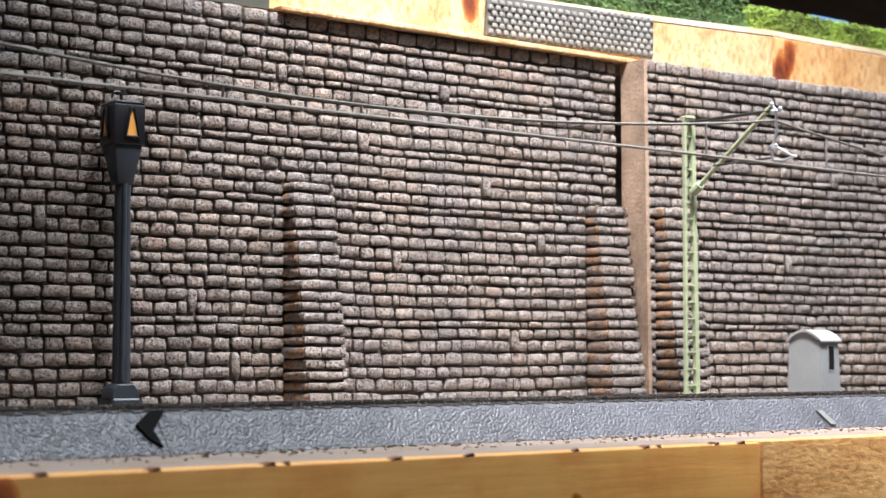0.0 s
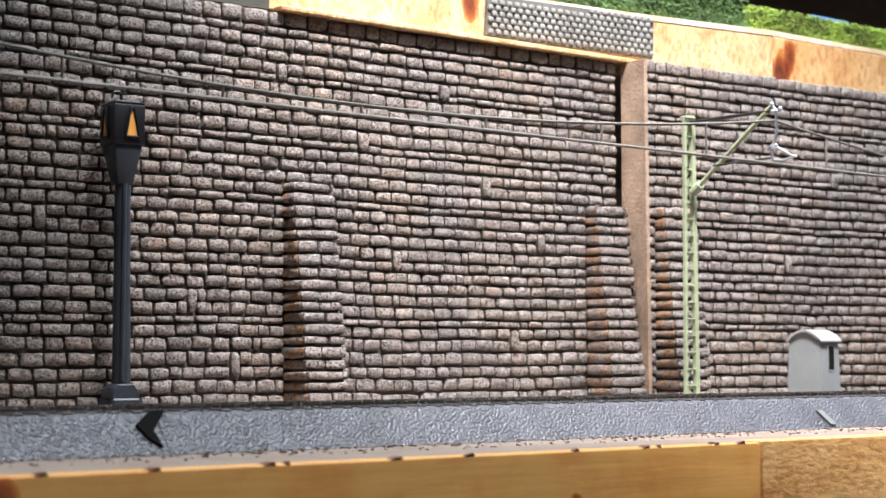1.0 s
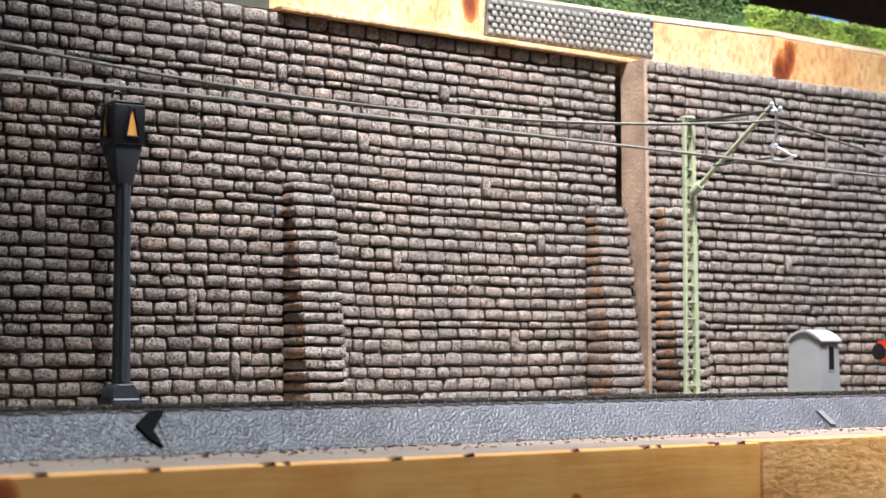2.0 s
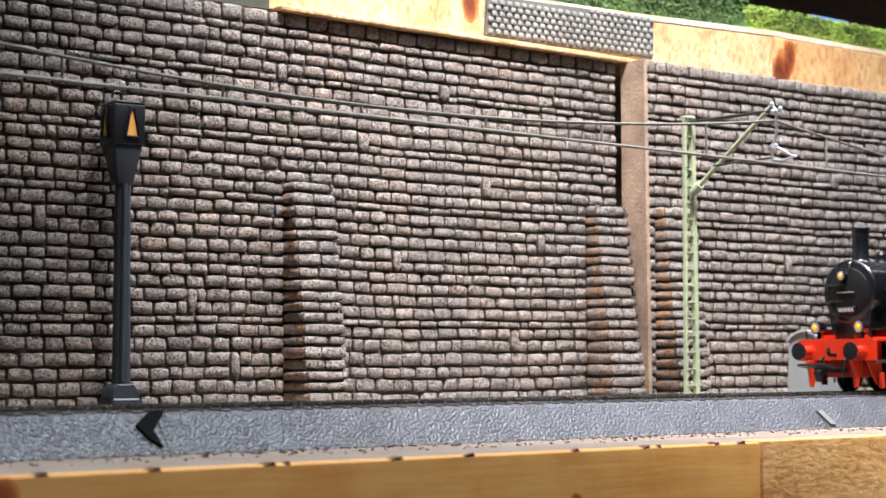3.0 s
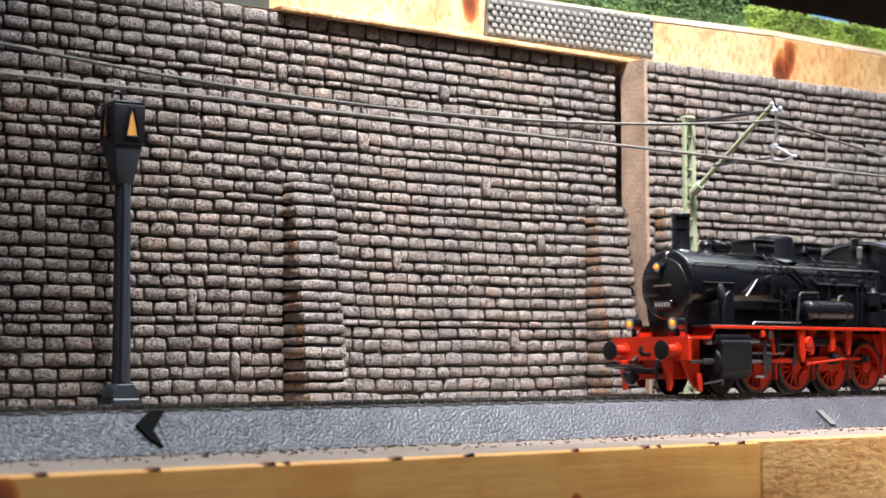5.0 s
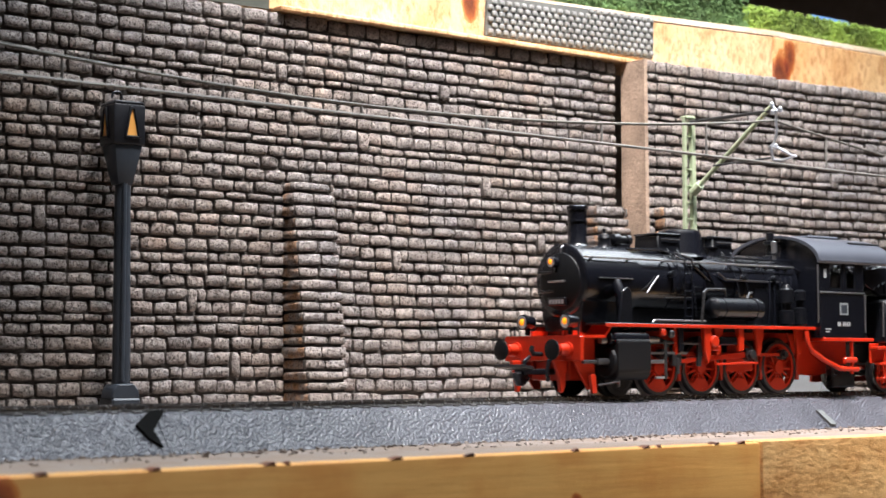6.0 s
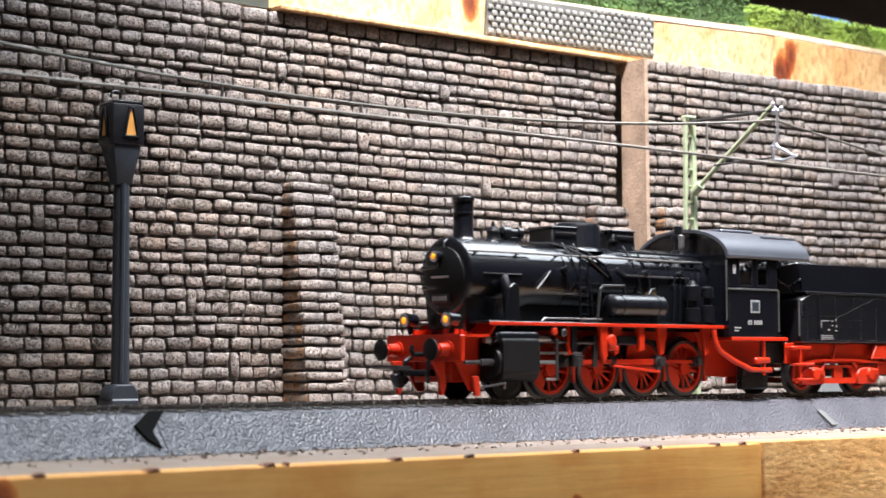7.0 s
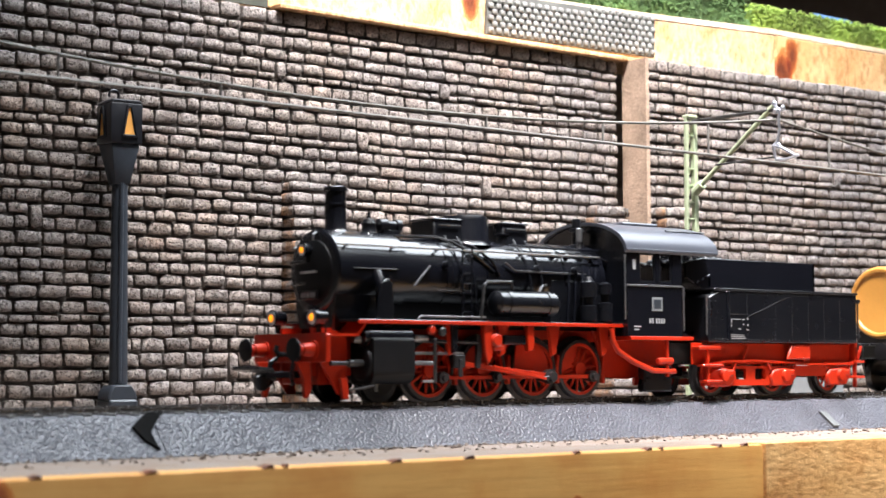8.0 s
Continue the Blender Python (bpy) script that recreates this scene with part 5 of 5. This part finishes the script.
# ---- tender: x runs back from its own front, 135 mm behind the locomotive's buffers ----
def tender():
    T = empty("tender", 444, 0, RAIL, "black riveted coal tender with red underframe", "tender")
    body = B()
    prism(body, [(0.8, 15), (66.6, 15), (66.6, 29.6), (5.4, 29.6), (0.8, 27.6)], 1, -16, 16, 0.35)
    part("tank", body, BLACKMATT, T, "black riveted water tank")
    edge = B()
    box(edge, 3.0, 66.9, -16.25, 16.25, 29.4, 30.1, 0.15)
    part("tank_edge", edge, BLACKMATT, T)
    bunk = B()
    for y0, y1 in ((-12.4, -11.7), (11.7, 12.4)):
        prism(bunk, [(3.0, 29.8), (51.4, 29.8), (51.4, 38.5), (2.2, 38.5), (-5.6, 36.9), (-5.6, 33.6)], 1, y0, y1, 0.1)
    box(bunk, 50.7, 51.4, -12.4, 12.4, 29.8, 38.6)
    box(bunk, -5.2, -4.5, -12.4, 12.4, 33.0, 36.4)
    box(bunk, -5.0, 5.5, -12.0, 12.0, 32.6, 33.4)
    box(bunk, 4.8, 5.5, -12.4, 12.4, 29.8, 33.4)
    part("coal_bunker", bunk, BLACK, T)
    rng = random.Random(77)
    vs, fs = [], []
    ico = B()
    bmesh.ops.create_icosphere(ico, subdivisions=1, radius=1.0)
    iv = [v.co.copy() for v in ico.verts]
    jf = [[v.index for v in f.verts] for f in ico.faces]
    ico.free()
    for _ in range(900):
        x, y = rng.uniform(-4.0, 49.8), rng.uniform(-11.3, 11.3)
        z = 36.6 + 4.8 * math.exp(-((x - 9) / 10) ** 2 - (y / 10) ** 2) - (0.9 if x < 2 else 0) + rng.uniform(-0.6, 0.4)
        s = rng.uniform(0.5, 1.1)
        q = Euler((rng.uniform(0, 6), rng.uniform(0, 6), 0)).to_matrix()
        n = len(vs)
        for v in iv:
            w = q @ Vector((v.x * s * rng.uniform(0.6, 1.2), v.y * s * rng.uniform(0.7, 1.1), v.z * s))
            vs.append(((x + w.x) * MM, (y + w.y) * MM, (z + w.z) * MM))
        fs += [tuple(n + i for i in f) for f in jf]
    me = bpy.data.meshes.new("coal")
    me.from_pydata(vs, [], fs)
    me.materials.append(COAL)
    ob = new("coal", me)
    ob.parent = T
    tagged(ob, "shiny black lump coal", kind="stuff")
    part("coal_bed", box(B(), 5.5, 50.7, -11.7, 11.7, 29.8, 36.2), COAL, T)
    riv = []
    for x in (1.8, 3.4, 9.4, 17.0, 29.0, 36.4, 43.8, 51.0, 58.4, 65.8):
        riv += [(x, -16.0, 16.0 + k * 1.15) for k in range(12)]
    riv += [(5 + k * 1.5, -16.0, 15.7) for k in range(41)] + [(12 + k * 1.5, -16.0, 28.6) for k in range(36)]
    part("rivets", rivets(B(), riv, 0.2), BLACKMATT, T)
    part("brace_line", pipe(B(), [(16.8, -15.98, 22.2), (35.0, -15.96, 28.2)], 0.11, 6), BLACKDULL, T)
    part("seam", pipe(B(), [(9.6, -16.02, 22.9), (16.6, -16.02, 22.9), (16.6, -16.02, 28.6)], 0.1, 6), BLACKMATT, T)
    part("seam", box(B(), 8.0, 9.0, -16.3, -16.0, 15.4, 29.2, 0.1), BLACK, T)
    rows = [(9.8, 13.6, 21.4, 21.62), (9.8, 10.05, 19.4, 21.4), (14.6, 15.4, 21.2, 21.6), (16.6, 17.2, 21.4, 22.0), (14.8, 15.4, 19.9, 20.3), (16.6, 17.2, 19.7, 20.2), (13.0, 13.8, 18.6, 19.0), (16.4, 17.2, 18.4, 18.8), (9.8, 15.4, 17.0, 17.2), (9.8, 15.4, 16.5, 16.7), (9.8, 15.8, 16.0, 16.2)]
    bars(T, "lettering_bars", -16.05, rows, WHITE, "small pale bars of unreadable lettering")
    for k in range(3):
        part("grab_iron", pipe(B(), [(-0.4 + k * 2.2, -12.6, 31.4 + k * 0.9), (0.4 + k * 2.2, -12.6, 32.2 + k * 0.9)], 0.2), BLACKMATT, T)
    part("front_handrail", pipe(B(), [(0.2, -15.6, 17), (0.2, -15.6, 28)], 0.26), STEEL, T)
    # underframe
    for y0, y1 in ((-13.0, -12.2), (12.2, 13.0)):
        part("sole_bar", box(B(), -3.0, 66.8, y0, y1, 8.8, 14.9, 0.2), RED, T, "red sole bar")
        fr = B()
        yy = (y0 - 0.6, y1 - 0.4) if y0 < 0 else (y0 + 0.4, y1 + 0.6)
        frame_plate(fr, 0.5, 39.0, 2.9, 8.4, *yy, [(14.2, 18.6, 4.6, 7.6), (22.6, 27.0, 4.6, 7.6)])
        box(fr, 39.0, 66.0, *yy, 5.4, 8.4)
        part("frame_plate", fr, RED, T, "red slotted frame plate")
    beam = [(2, 8.6), (10, 9.4), (24, 9.6), (36, 9.0), (44, 8.5), (66.5, 8.6)]
    part("spring_beam", prism(B(), beam + [(x, z + 0.7) for x, z in reversed(beam)], 1, -14.6, -13.4, 0.1), RED, T)
    part("frame_stay", box(B(), 4, 64, -11.8, 11.8, 9.0, 15.0, 0.2), BLACKMATT, T)
    for x in TENDER_AXLES:
        ab = B()
        prism(ab, [(x - 4.8, 2.6), (x + 3.2, 2.6), (x + 5.8, 5.0), (x + 5.4, 7.0), (x + 1.6, 7.9), (x - 3.8, 7.4), (x - 5.6, 5.6)], 1, -14.6, -13.0, 0.4)
        rod(ab, (x + 0.6, -15.6, 5.6), (x + 0.6, -14.2, 5.6), 1.5, 1.8, 16)
        box(ab, x - 0.4, x + 4.6, -15.3, -14.2, 5.4, 7.4, 0.5)
        part("axle_box", ab, RED, T)
        for u in (-5.0, 5.0):
            part("spring_hanger", rod(B(), (x + u, -14.0, 7.4), (x + u * 1.3, -14.0, 9.6), 0.4), RED, T)
        part("strut", rod(B(), (x + 9.4, -14.0, 9.6), (x + 11.4, -14.0, 14.2), 0.45), RED, T)
    part("frame_panel", prism(B(), [(34.6, 10.2), (45.2, 10.2), (45.2, 14.6), (36.6, 14.6)], 1, -15.6, -14.6, 0.35), RED, T)
    part("frame_rivets", rivets(B(), [(37.2 + k * 2.3, -15.6, z) for k in range(4) for z in (10.6, 13.6)], 0.25), RED, T)
    part("step", box(B(), -3.2, 5.6, -15.8, -12.8, 13.0, 14.0, 0.2), RED, T)
    part("step", box(B(), -1.6, 6.6, -16.0, -13.2, 8.2, 9.0, 0.2), RED, T)
    part("step", box(B(), -0.8, 6.0, -16.2, -13.2, 3.8, 4.6, 0.2), RED, T)
    part("step_hanger", box(B(), 0.6, 1.6, -15.4, -14.6, 3.8, 14, 0.15), RED, T)
    part("draw_bar", box(B(), -12, 4, -3.0, 3.0, 5.6, 8.0, 0.3), BLACKMATT, T)
    part("fall_plate", box(B(), -11.0, 1.0, -9.0, 9.0, 16.6, 17.4, 0.2), BLACKMATT, T)
    part("rear_beam", box(B(), 66.8, 68.2, -14.8, 14.8, 9.6, 15.4, 0.2), RED, T)
    for z in (4.6, 9.2):
        part("rear_step", box(B(), 66.2, 70.4, -15.8, -12.4, z, z + 0.7, 0.15), RED, T)
    part("step_hanger", box(B(), 67.0, 67.9, -14.8, -13.6, 2.0, 14.0, 0.15), RED, T)
    part("rear_ladder", pipe(B(), [(67.2, -15.8, 16), (67.2, -15.8, 27.5)], 0.3), BLACKMATT, T)
    for z in (16.6, 27.0):
        part("lamp_iron", box(B(), 66.6, 68.6, -16.0, -14.6, z, z + 1.2, 0.3), BLACKMATT, T)
    buffers(T, 68.2, 1, BLACKMATT)
    coup = B()
    box(coup, 62, 74, -2.4, 2.4, 6.0, 7.6, 0.3)
    pipe(coup, [(74, -5, 7.8), (78, -5, 8.2), (78, 5, 8.2), (74, 5, 7.8)], 0.55)
    part("coupler", coup, BLACKMATT, T)
    wheels = []
    for x in TENDER_AXLES:
        for y, s in ((-9.0, -1), (9.0, 1)):
            wheels.append((spoked_wheel("wheel", T, x, y, 5.9, 10, s, False), x, y))
        part("axle", rod(B(), (x, -12.0, 5.9), (x, 12.0, 5.9), 1.0), DARKSTEEL, T)
    return T, wheels


TENDER, TENDER_WHEELS = tender()


# ---- tank wagon behind the tender ----
def tank_wagon():
    W = empty("tank_wagon", 530.4, 0, RAIL, "ochre-yellow tank wagon on a black underframe", "wagon")
    part("tank", turned(B(), (12.5, 0, 28.4), (1, 0, 0), [(1.3, 0.6), (1.0, 6.0), (0.7, 9.6), (0.1, 10.0), (0.0, 10.8), (0.4, 11.4), (1.2, 11.6), (76, 11.6), (77.4, 11.3), (78.8, 10.0), (80, 6.5), (80.6, 2)], 48), YELLOW, W, "smooth ochre-yellow tank barrel")
    for x in (18.0, 38, 62, 86):
        part("tank_band", turned_ring(B(), (x, 0, 28.4), (1, 0, 0), [(0, 11.5), (0, 11.9), (0.9, 11.9), (0.9, 11.5)], 48), YELLOW, W)
    part("filler_dome", turned(B(), (51, 0, 39.8), (0, 0, 1), [(0, 5), (2.6, 5), (3.2, 4), (3.4, 1)], 24), YELLOW, W)
    part("underframe", box(B(), 6, 96, -12.5, 12.5, 10.5, 14.8, 0.3), BLACKMATT, W, "black underframe")
    for x in (18, 82):
        part("saddle", prism(B(), [(-11, 14.8), (11, 14.8), (9.5, 20), (-9.5, 20)], 0, x - 3, x + 3, 0.3), BLACKMATT, W)
    part("end_platform", box(B(), 4.6, 12, -14.5, 14.5, 14.6, 15.4, 0.2), BLACKMATT, W)
    buffers(W, 6.0, -1, BLACKMATT)
    buffers(W, 96.0, 1, BLACKMATT)
    wheels = []
    for x in (24.0, 78.0):
        for sgn in (-1, 1):
            part("axle_guard", prism(B(), [(x - 5, 10.6), (x + 5, 10.6), (x + 2.4, 3.4), (x - 2.4, 3.4)], 1, sgn * 12.0 - 0.5, sgn * 12.0 + 0.5, 0.2), BLACKMATT, W)
        b = B()
        for y in (-9.0, 9.0):
            turned(b, (x, y - 1.2, 5.6), (0, 1, 0), [(0, 4.8), (0.2, 5.6), (2.4, 5.6), (2.5, 4.8)], 30)
        rod(b, (x, -12, 5.6), (x, 12, 5.6), 0.9)
        wheels.append((part("wheelset", b, BLACKMATT, W, at=(x, 0, 5.6)), x, 0))
    for x in (16, 32):
        part("brake_gear", box(B(), x - 1.2, x + 1.2, -10.6, -8.0, 3.4, 10.6, 0.3), BLACKMATT, W)
    return W, wheels


WAGON, WAGON_WHEELS = tank_wagon()


# ---- what moves ----
RUN = ((0.0, 309.0), (2.8, 192.7), (3.0, 184.4), (3.5, 163.5), (4.0, 142.1), (4.5, 121.2), (6.0, 58.9), (6.5, 38.5), (7.0, 17.9), (7.5, -2.4), (8.0, -22.8))


def travel(t):
    return float(np.interp(t, [r[0] for r in RUN], [r[1] for r in RUN]))


def motions():
    times = [i * 0.1 for i in range(81)]
    for thing, back in ((LOCO, 0.0), (TENDER, 135.0), (WAGON, 221.4)):
        walk(thing, [(t, pose((travel(t) + back) * MM, 0, RAIL * MM)) for t in times])
    end = travel(8.0)

    def turn(t, r):
        return (travel(t) - end) / r + radians(31)

    for w, x, y in LOCO_WHEELS:
        off = 0 if y < 0 else 90
        walk(w, [(t, pose(x * MM, y * MM, WHEEL_R * MM, 0, math.degrees(turn(t, WHEEL_R)) + off, 0)) for t in times])
    for w, x, y in TENDER_WHEELS:
        walk(w, [(t, pose(x * MM, y * MM, 5.9 * MM, 0, math.degrees(turn(t, 5.9)), 0)) for t in times])
    for w, x, y in LEAD_WHEELS:
        walk(w, [(t, pose(x * MM, y * MM, 5.6 * MM, 0, math.degrees(turn(t, 5.6)), 0)) for t in times])
    for w, x, y in WAGON_WHEELS:
        walk(w, [(t, pose(x * MM, y * MM, 5.6 * MM, 0, math.degrees(turn(t, 5.6)), 0)) for t in times])

    def pin(t, x, r=CRANK):
        a = turn(t, WHEEL_R)
        return x + r * math.cos(a), WHEEL_R - r * math.sin(a)

    for r, x, y in LOCO_RODS:
        walk(r, [(t, pose(pin(t, x)[0] * MM, y * MM, pin(t, x)[1] * MM)) for t in times])
    rows, heads, cranks, eccs = [], [], [], []
    for t in times:
        px, pz = pin(t, AXLES[2])
        dz = pz - 9.4
        hx = px - math.sqrt(MAIN_LEN ** 2 - dz ** 2)
        tilt = math.degrees(math.atan2(9.4 - pz, px - hx))
        rows.append((t, pose(hx * MM, -12.4 * MM, 9.4 * MM, 0, tilt, 0)))
        heads.append((t, pose(hx * MM, -12.6 * MM, 9.4 * MM)))
        a = math.degrees(turn(t, WHEEL_R))
        cranks.append((t, pose(px * MM, -13.6 * MM, pz * MM, 0, a + 140, 0)))
        b = radians(a + 140)
        ex, ez = px + 3.0 * math.cos(b), pz - 3.0 * math.sin(b)
        lx, lz = 57.4, 8.6
        eccs.append((t, pose(ex * MM, -14.4 * MM, ez * MM, 0, math.degrees(math.atan2(-(lz - ez), lx - ex)), 0)))
    walk(MAIN_ROD, rows)
    walk(CROSSHEAD, heads)
    walk(RETURN_CRANK, cranks)
    walk(ECC_ROD, eccs)


motions()
